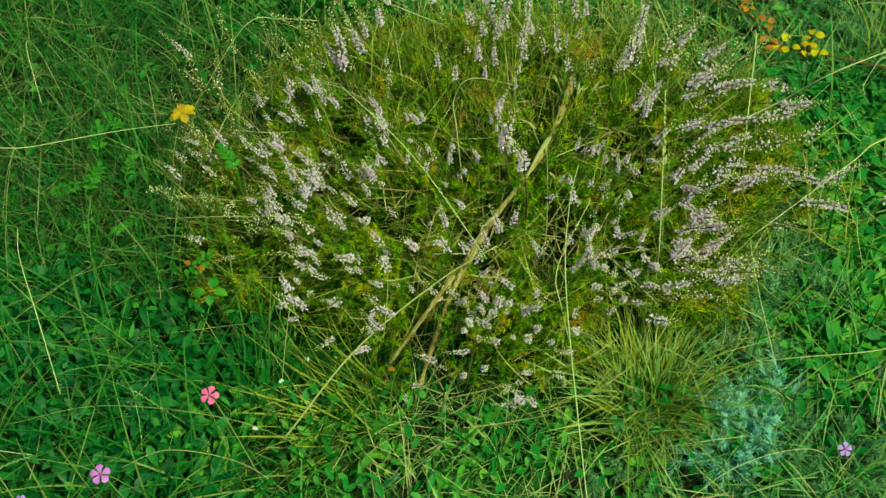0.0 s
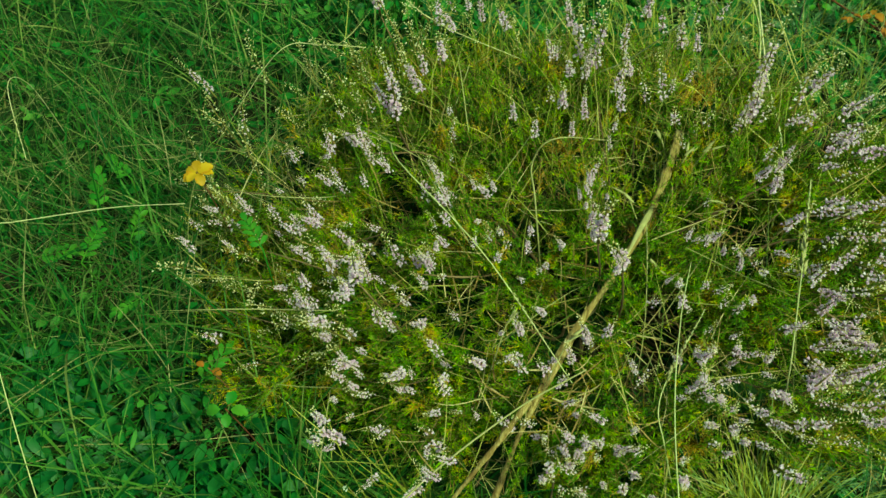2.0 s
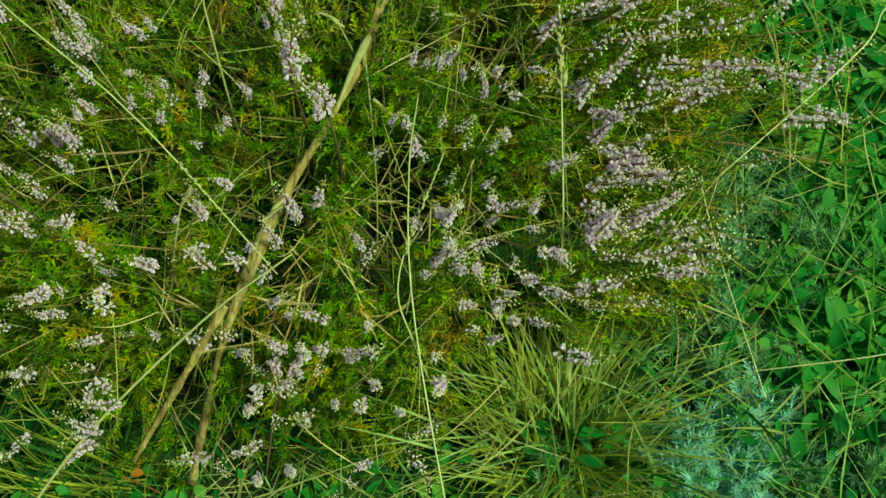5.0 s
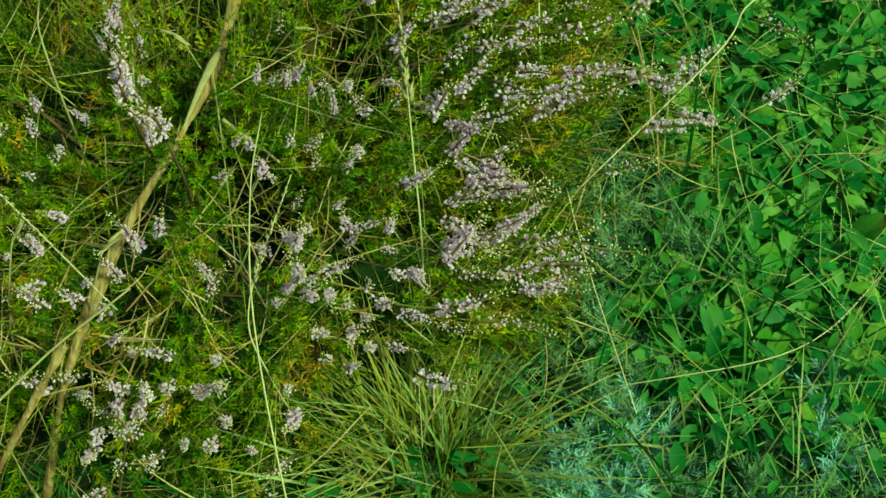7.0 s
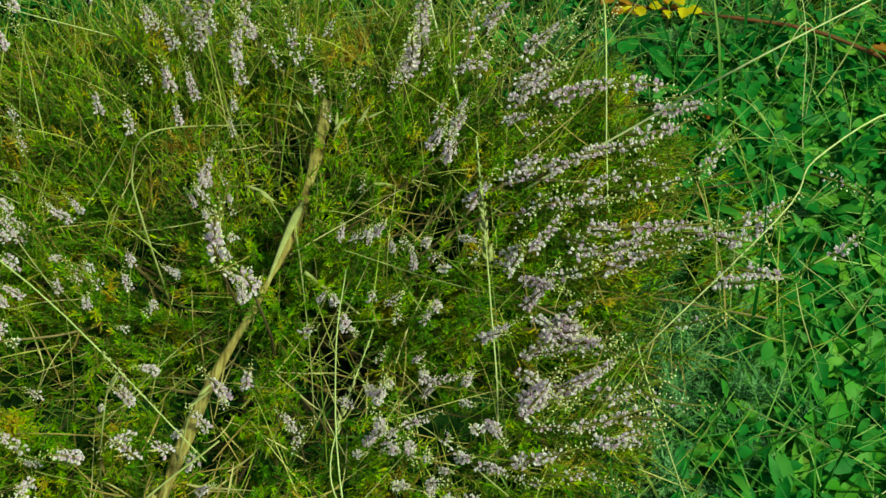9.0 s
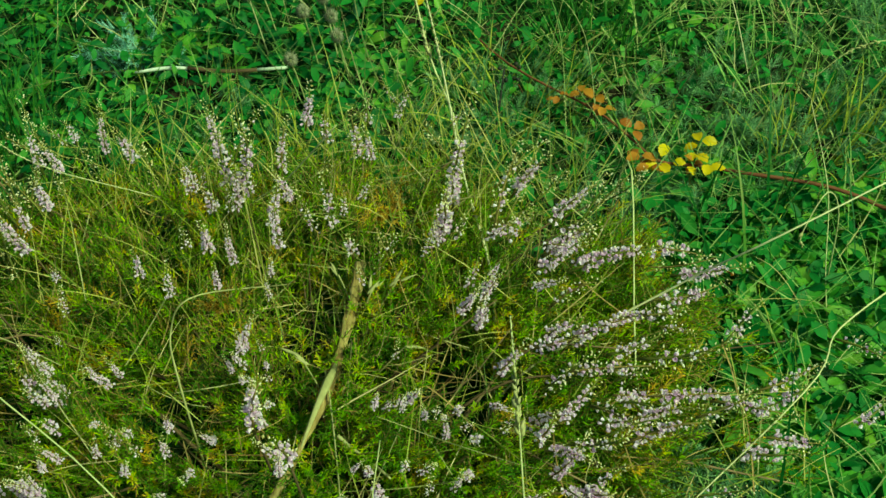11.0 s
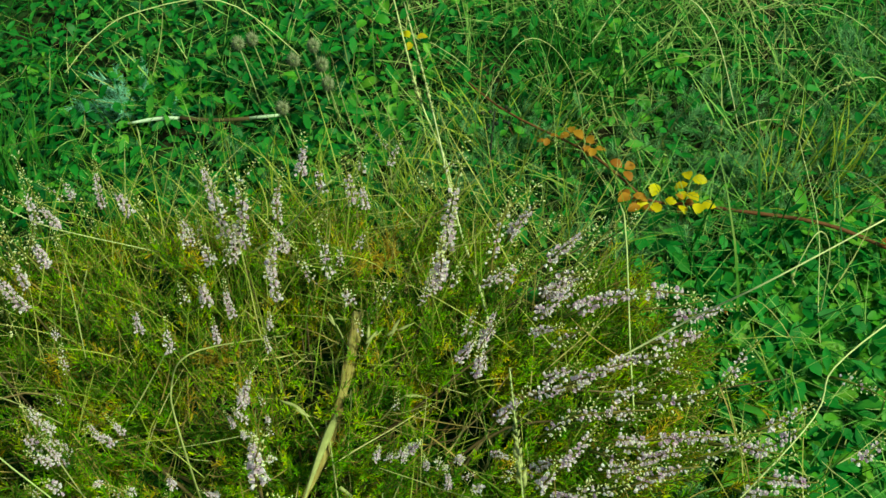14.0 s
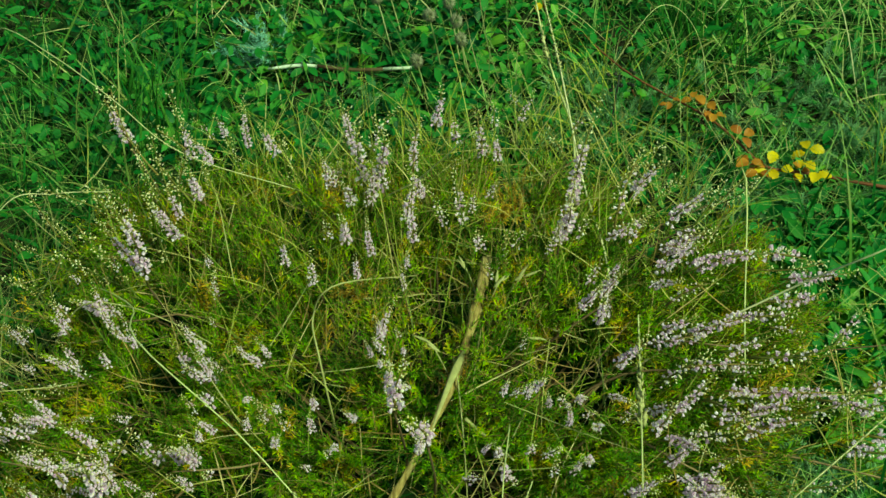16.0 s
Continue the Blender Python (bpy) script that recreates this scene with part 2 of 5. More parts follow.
def soil_mat():
    m, nt = blank("mossy_soil")
    n, ln = nt.nodes, nt.links
    coord = n.new("ShaderNodeTexCoord").outputs["Object"]
    nz = []
    for s, d in ((9.0, 5), (70.0, 6), (320.0, 4)):
        x = n.new("ShaderNodeTexNoise")
        x.inputs["Scale"].default_value, x.inputs["Detail"].default_value = s, d
        ln.new(coord, x.inputs["Vector"])
        nz.append(x.outputs[0])
    moss = ramp(nt, [(0.3, (0.012, 0.030, 0.008)), (0.55, (0.022, 0.055, 0.012)), (0.8, (0.05, 0.085, 0.02))], nz[1])
    earth = ramp(nt, [(0.3, (0.012, 0.011, 0.006)), (0.7, (0.038, 0.032, 0.016))], nz[2])
    mx = n.new("ShaderNodeMix")
    mx.data_type = 'RGBA'
    mask = n.new("ShaderNodeMapRange")
    mask.inputs["From Min"].default_value, mask.inputs["From Max"].default_value = 0.48, 0.62
    ln.new(nz[0], mask.inputs[0])
    ln.new(mask.outputs[0], mx.inputs["Factor"])
    ln.new(moss, mx.inputs["A"])
    ln.new(earth, mx.inputs["B"])
    p = n.new("ShaderNodeBsdfPrincipled")
    p.inputs["Roughness"].default_value = 0.95
    p.inputs["Specular IOR Level"].default_value = 0.15
    ln.new(mx.outputs["Result"], p.inputs["Base Color"])
    bmp = n.new("ShaderNodeBump")
    bmp.inputs["Strength"].default_value, bmp.inputs["Distance"].default_value = 0.8, 0.006
    ln.new(nz[1], bmp.inputs["Height"])
    ln.new(bmp.outputs[0], p.inputs["Normal"])
    out = n.new("ShaderNodeOutputMaterial")
    ln.new(p.outputs[0], out.inputs["Surface"])
    return m


def stick_mat():
    """Bleached bark in long fibres, with brown rot between them."""
    m, nt = blank("weathered_dead_stem")
    n, ln = nt.nodes, nt.links
    coord = n.new("ShaderNodeTexCoord").outputs["Object"]
    mp = n.new("ShaderNodeMapping")
    mp.inputs["Rotation"].default_value = (0, 0, radians(13))
    mp.inputs["Scale"].default_value = (1.0, 0.10, 1.0)
    ln.new(coord, mp.inputs["Vector"])
    fib = n.new("ShaderNodeTexNoise")
    fib.inputs["Scale"].default_value, fib.inputs["Detail"].default_value = 520, 6
    ln.new(mp.outputs[0], fib.inputs["Vector"])
    rot = n.new("ShaderNodeTexNoise")
    rot.inputs["Scale"].default_value, rot.inputs["Detail"].default_value = 48, 5
    ln.new(coord, rot.inputs["Vector"])
    base = ramp(nt, [(0.3, (0.13, 0.085, 0.025)), (0.5, (0.28, 0.205, 0.07)), (0.72, (0.44, 0.355, 0.15))], fib.outputs[0])
    mask = n.new("ShaderNodeMapRange")
    mask.inputs["From Min"].default_value, mask.inputs["From Max"].default_value = 0.48, 0.66
    ln.new(rot.outputs[0], mask.inputs[0])
    mx = n.new("ShaderNodeMix")
    mx.data_type = 'RGBA'
    ln.new(mask.outputs[0], mx.inputs["Factor"])
    ln.new(base, mx.inputs["A"])
    mx.inputs["B"].default_value = (0.19, 0.115, 0.04, 1)
    p = n.new("ShaderNodeBsdfPrincipled")
    p.inputs["Roughness"].default_value, p.inputs["Specular IOR Level"].default_value = 0.85, 0.2
    ln.new(mx.outputs["Result"], p.inputs["Base Color"])
    bmp = n.new("ShaderNodeBump")
    bmp.inputs["Strength"].default_value, bmp.inputs["Distance"].default_value = 1.0, 0.0012
    ln.new(fib.outputs[0], bmp.inputs["Height"])
    ln.new(bmp.outputs[0], p.inputs["Normal"])
    out = n.new("ShaderNodeOutputMaterial")
    ln.new(p.outputs[0], out.inputs["Surface"])
    return m


M_STICK = stick_mat()
M_SOIL = soil_mat()

# ---- geometry helpers ----
RNG = np.random.default_rng(7)
BX, BY, RX, RY = 0.205, 0.24, 0.37, 0.27      # the heather's middle and half-widths


def rr(a, b):
    return float(RNG.uniform(a, b))


def height(x, y):
    """The ground's gentle lumps, in metres."""
    fade = 1 / (1 + 0.02 * (x * x + y * y))
    return fade * (0.014 * noise.noise(Vector((x * 3.1, y * 3.1, 2.0))) + 0.006 * noise.noise(Vector((x * 11, y * 11, 5.0))))


def bush_r2(x, y):
    return ((x - BX) / RX) ** 2 + ((y - BY) / RY) ** 2


def front_edge(x):
    """How far forward the leafy shoots reach: the shrub draws back where the tuft stands."""
    return 0.055 + 0.06 * max(0.0, min(1.0, (x - 0.24) / 0.12))


def canopy(x, y):
    return np.maximum(0.03, 0.168 - 0.05 * bush_r2(x, y))


def part(name, data, mat, parent=None, label="", kind="", m=None):
    """Links a mesh (or verts and faces) as one object under a thing or under a part."""
    if isinstance(data, bmesh.types.BMesh):
        me = bpy.data.meshes.new(name)
        data.to_mesh(me)
        data.free()
    elif isinstance(data, tuple):
        me = bpy.data.meshes.new(name)
        me.from_pydata(data[0], [], data[1])
    else:
        me = data
    if mat and not me.materials:
        me.materials.append(mat)
    if len(me.polygons) and not me.polygons[0].use_smooth:
        me.shade_smooth()
    ob = new(name, me)
    if parent:
        ob.parent = parent
    if m is not None:
        ob.matrix_basis = m
    return tagged(ob, label=label, kind=kind)


def thing(name, x, y, z, label, category, group="", rz=0.0):
    ob = new(name)
    ob.empty_display_size = 0.02
    ob.matrix_basis = pose(x, y, z, 0, 0, rz)
    return tagged(ob, label, category, group)


def mesh_of(name, verts, faces, mat):
    me = bpy.data.meshes.new(name)
    me.from_pydata([tuple(v) for v in verts], [], faces)
    me.materials.append(mat)
    me.shade_smooth()
    return me


def join(chunks):
    """Joins (verts, faces) chunks, faces as index arrays of one width each or lists."""
    vs, fs, base = [], [], 0
    for v, f in chunks:
        v = np.asarray(v, float)
        vs.append(v)
        fs.extend([tuple(int(i) + base for i in q) for q in f])
        base += len(v)
    return np.concatenate(vs), fs


def tube(points, radii, sides=6, flat=1.0):
    """A tapered tube along points; flat squashes it to a strap."""
    pts = [Vector(p) for p in points]
    verts, faces = [], []
    side = None
    for i, p in enumerate(pts):
        d = (pts[min(i + 1, len(pts) - 1)] - pts[max(i - 1, 0)]).normalized()
        if side is None:
            side = d.cross(Vector((0.13, 0.21, 0.97)))
            side = (side if side.length > 0.05 else d.cross(Vector((1, 0, 0)))).normalized()
        side = (side - d * side.dot(d)).normalized()
        up = d.cross(side)
        r = radii[i] if isinstance(radii, (list, tuple)) else radii
        for k in range(sides):
            a = 2 * math.pi * k / sides
            verts.append(p + side * (r * math.cos(a)) + up * (r * flat * math.sin(a)))
    for i in range(len(pts) - 1):
        for k in range(sides):
            a, b = i * sides + k, i * sides + (k + 1) % sides
            faces.append((a, b, b + sides, a + sides))
    faces.append(tuple(reversed(range(sides))))
    faces.append(tuple(range((len(pts) - 1) * sides, len(pts) * sides)))
    return np.array([tuple(v) for v in verts]), faces


def smooth_line(ctrl, n=16):
    """A Catmull-Rom line through the control points."""
    c = [Vector(p) for p in ctrl]
    c = [c[0] * 2 - c[1]] + c + [c[-1] * 2 - c[-2]]
    out = []
    segs = len(c) - 3
    for i in range(n + 1):
        u = min(i / n * segs, segs - 1e-6)
        k = int(u)
        t = u - k
        a, b, d, e = c[k:k + 4]
        out.append(0.5 * ((2 * b) + (d - a) * t + (2 * a - 5 * b + 4 * d - e) * t * t + (3 * b - a - 3 * d + e) * t ** 3))
    return out


def ribbons(base, azim, length, lean, bend, width, segs=5, fold=0.0, tip=0.08):
    """Many grass blades at once: arched, tapering ribbons, as verts and quads. fold > 0 gives them a keel."""
    n = len(length)
    across = 3 if fold > 0 else 2
    s = np.linspace(0, 1, segs + 1)
    ang = lean[:, None] + bend[:, None] * s[None, :] ** 1.4
    step = length[:, None] / segs
    out = np.concatenate([np.zeros((n, 1)), np.cumsum(np.sin(ang[:, 1:]) * step, 1)], 1)
    up = np.concatenate([np.zeros((n, 1)), np.cumsum(np.cos(ang[:, 1:]) * step, 1)], 1)
    wig = RNG.normal(0, 0.03, (n, 1)) * length[:, None] * np.sin(s * 3.1 + RNG.uniform(0, 6, (n, 1)))
    ca, sa = np.cos(azim)[:, None], np.sin(azim)[:, None]
    cx = base[:, 0:1] + out * ca - wig * sa
    cy = base[:, 1:2] + out * sa + wig * ca
    cz = np.maximum(base[:, 2:3] + up, base[:, 2:3] + 0.002)
    tw = azim + np.pi / 2 + RNG.uniform(-0.9, 0.9, n)
    w = width[:, None] * 0.5 * np.maximum(tip, np.minimum(1.0, 0.55 + 2.2 * s) * (1 - s ** 2.2))
    wx, wy = np.cos(tw)[:, None] * w, np.sin(tw)[:, None] * w
    rows = [np.stack([cx - wx, cy - wy, cz], -1)]
    if across == 3:
        rows.append(np.stack([cx, cy, cz - fold * w], -1))
    rows.append(np.stack([cx + wx, cy + wy, cz], -1))
    v = np.stack(rows, 2).reshape(-1, 3)
    i = np.arange(n)[:, None, None] * (segs + 1) * across + np.arange(segs)[None, :, None] * across + np.arange(across - 1)[None, None, :]
    i = i.reshape(-1)
    f = np.stack([i, i + 1, i + 1 + across, i + across], -1)
    return v, f


def big_mesh(name, v, f, mat, smooth=True):
    """A mesh from arrays, quickly."""
    me = bpy.data.meshes.new(name)
    me.vertices.add(len(v))
    me.vertices.foreach_set("co", np.asarray(v, np.float32).ravel())
    k = f.shape[1]
    me.loops.add(f.size)
    me.loops.foreach_set("vertex_index", f.astype(np.int32).ravel())
    me.polygons.add(len(f))
    me.polygons.foreach_set("loop_start", np.arange(0, f.size, k, dtype=np.int32))
    me.update(calc_edges=True)
    me.validate()
    me.materials.append(mat)
    if smooth:
        me.shade_smooth()
    return me


def ground_z(xy):
    return np.array([height(float(a), float(b)) for a, b in xy])


def scatter(n, x0, x1, y0, y1, keep=None):
    xy = RNG.uniform((x0, y0), (x1, y1), (n, 2))
    if keep is not None:
        xy = xy[keep(xy[:, 0], xy[:, 1])]
    return xy

# ---- the ground ----
def build_ground():
    rings, segs = 74, 112
    verts, faces = [(BX, 0.3, height(BX, 0.3))], []
    for i in range(rings):
        r = 0.03 * 1.118 ** i if i else 0.03
        for k in range(segs):
            a = 2 * math.pi * k / segs
            x, y = BX + r * math.cos(a), 0.3 + r * math.sin(a)
            verts.append((x, y, height(x, y)))
    for k in range(segs):
        faces.append((0, 1 + k, 1 + (k + 1) % segs))
    for i in range(rings - 1):
        for k in range(segs):
            a, b = 1 + i * segs + k, 1 + i * segs + (k + 1) % segs
            faces.append((a, a + segs, b + segs, b))
    g = part("ground", mesh_of("ground", verts, faces, M_SOIL), None)
    return tagged(g, "dark mossy soil of a meadow, mostly hidden by plants", "ground", kind="structure")


build_ground()


# ---- the heather ----
def shoot_mesh_points(p0, d, length, n_needles, size, droop, thick=0.15):
    """One leafy heather shoot: needles in whorls along a curved twig, as triangles."""
    side = d.cross(Vector((0, 0, 1)))
    side = side.normalized() if side.length > 0.05 else Vector((1, 0, 0))
    up = side.cross(d).normalized()
    s = np.linspace(0.04, 1.0, n_needles)
    p0, d, side, up = (np.array(v) for v in (p0, d, side, up))
    c = p0 + s[:, None] * length * d + (np.sin(s * 2.2) * droop * length)[:, None] * up
    phi = np.arange(n_needles) * 2.4 + RNG.uniform(0, 6)
    rad = np.cos(phi)[:, None] * side + np.sin(phi)[:, None] * up
    tan = -np.sin(phi)[:, None] * side + np.cos(phi)[:, None] * up
    ln = size * (1.05 - 0.6 * s) * RNG.uniform(0.7, 1.3, n_needles)
    tipp = c + rad * (ln * 0.75)[:, None] + d * (ln * 0.75)[:, None]
    w = (ln * thick)[:, None]
    v = np.stack([c - tan * w, c + tan * w, tipp + tan * w * 0.5, tipp - tan * w * 0.5], 1).reshape(-1, 3)
    # the twig itself, a thin three-cornered strip
    k = np.linspace(0, 1, 5)
    t = p0 + k[:, None] * length * d + (np.sin(k * 2.2) * droop * length)[:, None] * up
    r = 0.00032
    a, b = t - side * r, t + side * r
    tv = np.stack([a, b], 1).reshape(-1, 3)
    return v, tv


def floret(centre, axis, r, length, sides=5):
    """A small bell flower, open at its lower rim."""
    ax = Vector(axis).normalized()
    s = ax.cross(Vector((0.2, 0.1, 0.97)))
    s = s.normalized() if s.length > 0.05 else Vector((1, 0, 0))
    u = ax.cross(s)
    verts, faces = [], []
    prof = ((0.0, 0.25), (0.35, 0.95), (0.75, 1.0), (1.0, 1.3))
    for h, w in prof:
        for k in range(sides):
            a = 2 * math.pi * k / sides
            spread = w * (1.18 if (h == 1.0 and k % 2) else 1.0)
            verts.append(tuple(Vector(centre) + ax * (h * length) + (s * math.cos(a) + u * math.sin(a)) * (r * spread)))
    for i in range(len(prof) - 1):
        for k in range(sides):
            a, b = i * sides + k, i * sides + (k + 1) % sides
            faces.append((a, b, b + sides, a + sides))
    faces.append(tuple(reversed(range(sides))))
    return np.array(verts), faces


def bud(centre, axis, r):
    ax = Vector(axis).normalized()
    s = ax.orthogonal().normalized()
    u = ax.cross(s)
    c = Vector(centre)
    verts = [tuple(c - ax * r)] + [tuple(c + (s * math.cos(2.094 * k) + u * math.sin(2.094 * k)) * r * 0.8) for k in range(3)] + [tuple(c + ax * r * 1.6)]
    return np.array(verts), [(0, 2, 1), (0, 3, 2), (0, 1, 3), (4, 1, 2), (4, 2, 3), (4, 3, 1)]


def spike_meshes(seed, length, fullness):
    """The stem, the open bells and the buds of one heather flower spike, growing along +z."""
    rnd = random.Random(seed)
    bend = rnd.uniform(-0.25, 0.25)
    centre = lambda h: Vector((bend * h * h / length * 1.0, 0.12 * h * math.sin(h * 40 + seed), h))
    stem = tube([centre(length * k / 5) for k in range(6)], [0.0011, 0.001, 0.0009, 0.0008, 0.0006, 0.0004], 5)
    leaves = []
    for k in range(14):
        h = length * rnd.uniform(0.0, 0.35)
        a = rnd.uniform(0, 6.28)
        c = centre(h)
        d = Vector((math.cos(a), math.sin(a), 0.9)) * rnd.uniform(0.002, 0.004)
        t = Vector((-math.sin(a), math.cos(a), 0)) * 0.0005
        leaves.append((np.array([tuple(c - t), tuple(c + t), tuple(c + d)]), [(0, 1, 2)]))
    bells, buds = [], []
    n = int(58 * fullness * length / 0.05)
    gap = rnd.uniform(0.35, 0.7)
    for k in range(n):
        u = k / n
        if abs(u - gap) < 0.06 and rnd.random() < 0.8:
            continue
        h = length * (0.16 + 0.62 * u) + rnd.uniform(-0.002, 0.002)
        a = k * 2.2 + rnd.uniform(-0.7, 0.7)
        reach = rnd.uniform(0.0012, 0.0050) * (1.15 - 0.55 * u)
        out = Vector((math.cos(a), math.sin(a), rnd.uniform(-0.15, 0.6)))
        r = rnd.uniform(0.00070, 0.00132) * (1.1 - 0.3 * u)
        bells.append(floret(centre(h) + out * reach * 0.7, out + Vector((0, 0, rnd.uniform(-0.8, 0.2))), r, r * rnd.uniform(1.8, 2.9)))
    m = int(36 * length / 0.05)
    for k in range(m):
        u = k / m
        h = length * (0.22 + 0.95 * u)
        a = k * 2.4 + rnd.uniform(-0.5, 0.5)
        reach = rnd.uniform(0.0028, 0.0066) * (1.12 - 0.8 * u)
        out = Vector((math.cos(a), math.sin(a), 0.5))
        buds.append(bud(centre(h) + out * reach, out, rnd.uniform(0.00065, 0.00118)))
    return (mesh_of("flower_stem", *join([stem] + leaves), M_STEM), mesh_of("blossom", *join(bells), M_PETAL), mesh_of("bud_spray", *join(buds), M_BUD))


def bud_spray(seed, length):
    """A thin shoot along +z strung with closed buds and no open bells."""
    rnd = random.Random(seed)
    bend = rnd.uniform(-0.3, 0.3)
    centre = lambda h: Vector((bend * h * h / length, 0.1 * h * math.sin(h * 35 + seed), h))
    stem = tube([centre(length * k / 6) for k in range(7)], [0.0009 - 0.0001 * k for k in range(7)], 5)
    buds = []
    for k in range(int(length * 900)):
        h = length * rnd.uniform(0.25, 1.02)
        a = rnd.uniform(0, 6.28)
        out = Vector((math.cos(a), math.sin(a), 0.5))
        buds.append(bud(centre(h) + out * rnd.uniform(0.0012, 0.0042), out, rnd.uniform(0.0006, 0.0011)))
    return mesh_of("budding_shoot", *stem, M_STEM), mesh_of("bud_spray", *join(buds), M_BUD)


SPIKES_FRONT = [
    (-0.076, 0.08), (0.013, 0.098), (0.031, 0.064), (0.036, 0.09), (0.047, 0.034), (0.053, 0.105), (0.054, 0.056), (0.075, 0.027),
    (0.08, 0.067), (0.1, 0.094), (0.105, -0.007), (0.109, 0.026), (0.111, 0.07), (0.116, 0.056), (0.119, 0.02), (0.138, 0.081),
    (0.159, 0.097), (0.168, -0.011), (0.199, 0.015), (0.207, 0.034), (0.211, 0.004), (0.223, 0.013), (0.224, 0.034), (0.251, -0.032),
    (0.252, 0.017), (0.253, 0.059), (0.259, 0.04), (0.281, -0.008), (0.293, 0.029), (0.302, 0.086), (0.321, 0.085), (0.331, 0.064),
    (0.356, 0.106), (0.362, 0.045), (0.373, 0.076), (0.376, 0.09), (0.398, 0.074), (0.419, 0.093),
]
SPIKES_LOWER = [
    (-0.126, 0.16), (-0.092, 0.183), (-0.054, 0.186), (-0.032, 0.172), (-0.021, 0.118), (-0.012, 0.126), (0.013, 0.13), (0.014, 0.167),
    (0.023, 0.151), (0.03, 0.171), (0.054, 0.162), (0.068, 0.129), (0.079, 0.161), (0.085, 0.111), (0.093, 0.149), (0.111, 0.184),
    (0.122, 0.19), (0.133, 0.165), (0.161, 0.115), (0.171, 0.165), (0.174, 0.126), (0.177, 0.193), (0.223, 0.122), (0.276, 0.161),
    (0.294, 0.115), (0.303, 0.158), (0.32, 0.132), (0.33, 0.187), (0.379, 0.111), (0.381, 0.131), (0.381, 0.189), (0.401, 0.165),
    (0.408, 0.156), (0.411, 0.109), (0.435, 0.114), (0.452, 0.128), (0.469, 0.171), (0.492, 0.19),
]
SPIKES_MIDDLE = [
    (-0.052, 0.252), (-0.039, 0.22), (-0.022, 0.258), (-0.004, 0.216), (0.011, 0.252), (0.064, 0.246), (0.079, 0.209), (0.086, 0.224),
    (0.087, 0.195), (0.113, 0.223), (0.191, 0.248), (0.193, 0.233), (0.198, 0.218), (0.207, 0.197), (0.21, 0.211), (0.271, 0.207),
    (0.285, 0.212), (0.319, 0.216), (0.323, 0.2), (0.35, 0.246), (0.369, 0.195), (0.372, 0.255), (0.38, 0.237), (0.386, 0.211),
    (0.405, 0.25), (0.409, 0.202), (0.422, 0.229), (0.423, 0.26), (0.434, 0.2), (0.438, 0.226), (0.45, 0.255), (0.456, 0.236),
    (0.475, 0.222), (0.49, 0.228), (0.512, 0.23), (0.521, 0.217), (0.525, 0.256), (0.573, 0.231),
]
SPIKES_UPPER = [
    (-0.168, 0.327), (-0.111, 0.28), (-0.015, 0.279), (0, 0.348), (0.008, 0.31), (0.066, 0.304), (0.118, 0.306), (0.14, 0.292),
    (0.146, 0.324), (0.154, 0.343), (0.168, 0.299), (0.176, 0.318), (0.202, 0.304), (0.203, 0.333), (0.257, 0.31), (0.275, 0.339),
    (0.297, 0.331), (0.325, 0.29), (0.326, 0.313), (0.332, 0.276), (0.341, 0.339), (0.354, 0.345), (0.373, 0.308), (0.379, 0.275),
    (0.38, 0.321), (0.382, 0.347), (0.387, 0.3), (0.389, 0.338), (0.4, 0.275), (0.413, 0.331), (0.425, 0.286), (0.442, 0.28),
    (0.455, 0.289), (0.458, 0.347), (0.461, 0.308), (0.479, 0.335), (0.493, 0.277), (0.579, 0.29),
]
SPIKES_BACK = [
    (0.023, 0.352), (0.028, 0.361), (0.036, 0.44), (0.043, 0.371), (0.06, 0.458), (0.088, 0.427), (0.139, 0.382), (0.14, 0.393),
    (0.143, 0.458), (0.165, 0.437), (0.168, 0.385), (0.177, 0.392), (0.197, 0.356), (0.197, 0.423), (0.205, 0.38), (0.211, 0.461),
    (0.222, 0.359), (0.225, 0.44), (0.234, 0.359), (0.242, 0.37), (0.253, 0.465), (0.254, 0.384), (0.258, 0.421), (0.267, 0.515),
    (0.275, 0.482), (0.307, 0.358), (0.315, 0.396), (0.315, 0.41), (0.315, 0.462), (0.344, 0.349), (0.346, 0.376), (0.362, 0.413),
    (0.394, 0.353), (0.396, 0.381),
]


CLUMPS = ((0.402, 0.168, 0.141, 7), (0.331, 0.293, 0.152, 6), (0.03, 0.129, 0.180, 5), (0.218, 0.165, 0.205, 2), (-0.004, 0.096, 0.172, 4), (0.085, 0.149, 0.156, 4), (0.123, -0.008, 0.172, 4),
          (0.178, 0.366, 0.165, 3), (0.312, 0.357, 0.150, 4), (0.39, 0.357, 0.143, 6), (0.378, 0.20, 0.144, 4), (0.186, 0.088, 0.160, 4), (0.166, 0.046, 0.138, 3), (0.205, 0.115, 0.150, 3))
CLUMPS_MORE = ((0.131, 0.417, 0.122, 3), (0.253, 0.342, 0.132, 2), (0.039, 0.400, 0.160, 4), (0.077, 0.229, 0.150, 3), (0.422, 0.208, 0.165, 5), (0.387, 0.135, 0.130, 5), (0.353, 0.085, 0.176, 3),
               (0.287, 0.215, 0.152, 2), (0.333, 0.067, 0.138, 4), (0.296, 0.101, 0.160, 2), (0.324, 0.159, 0.114, 2), (0.251, -0.043, 0.125, 3), (0.050, 0.009, 0.165, 4), (0.410, 0.150, 0.125, 4))
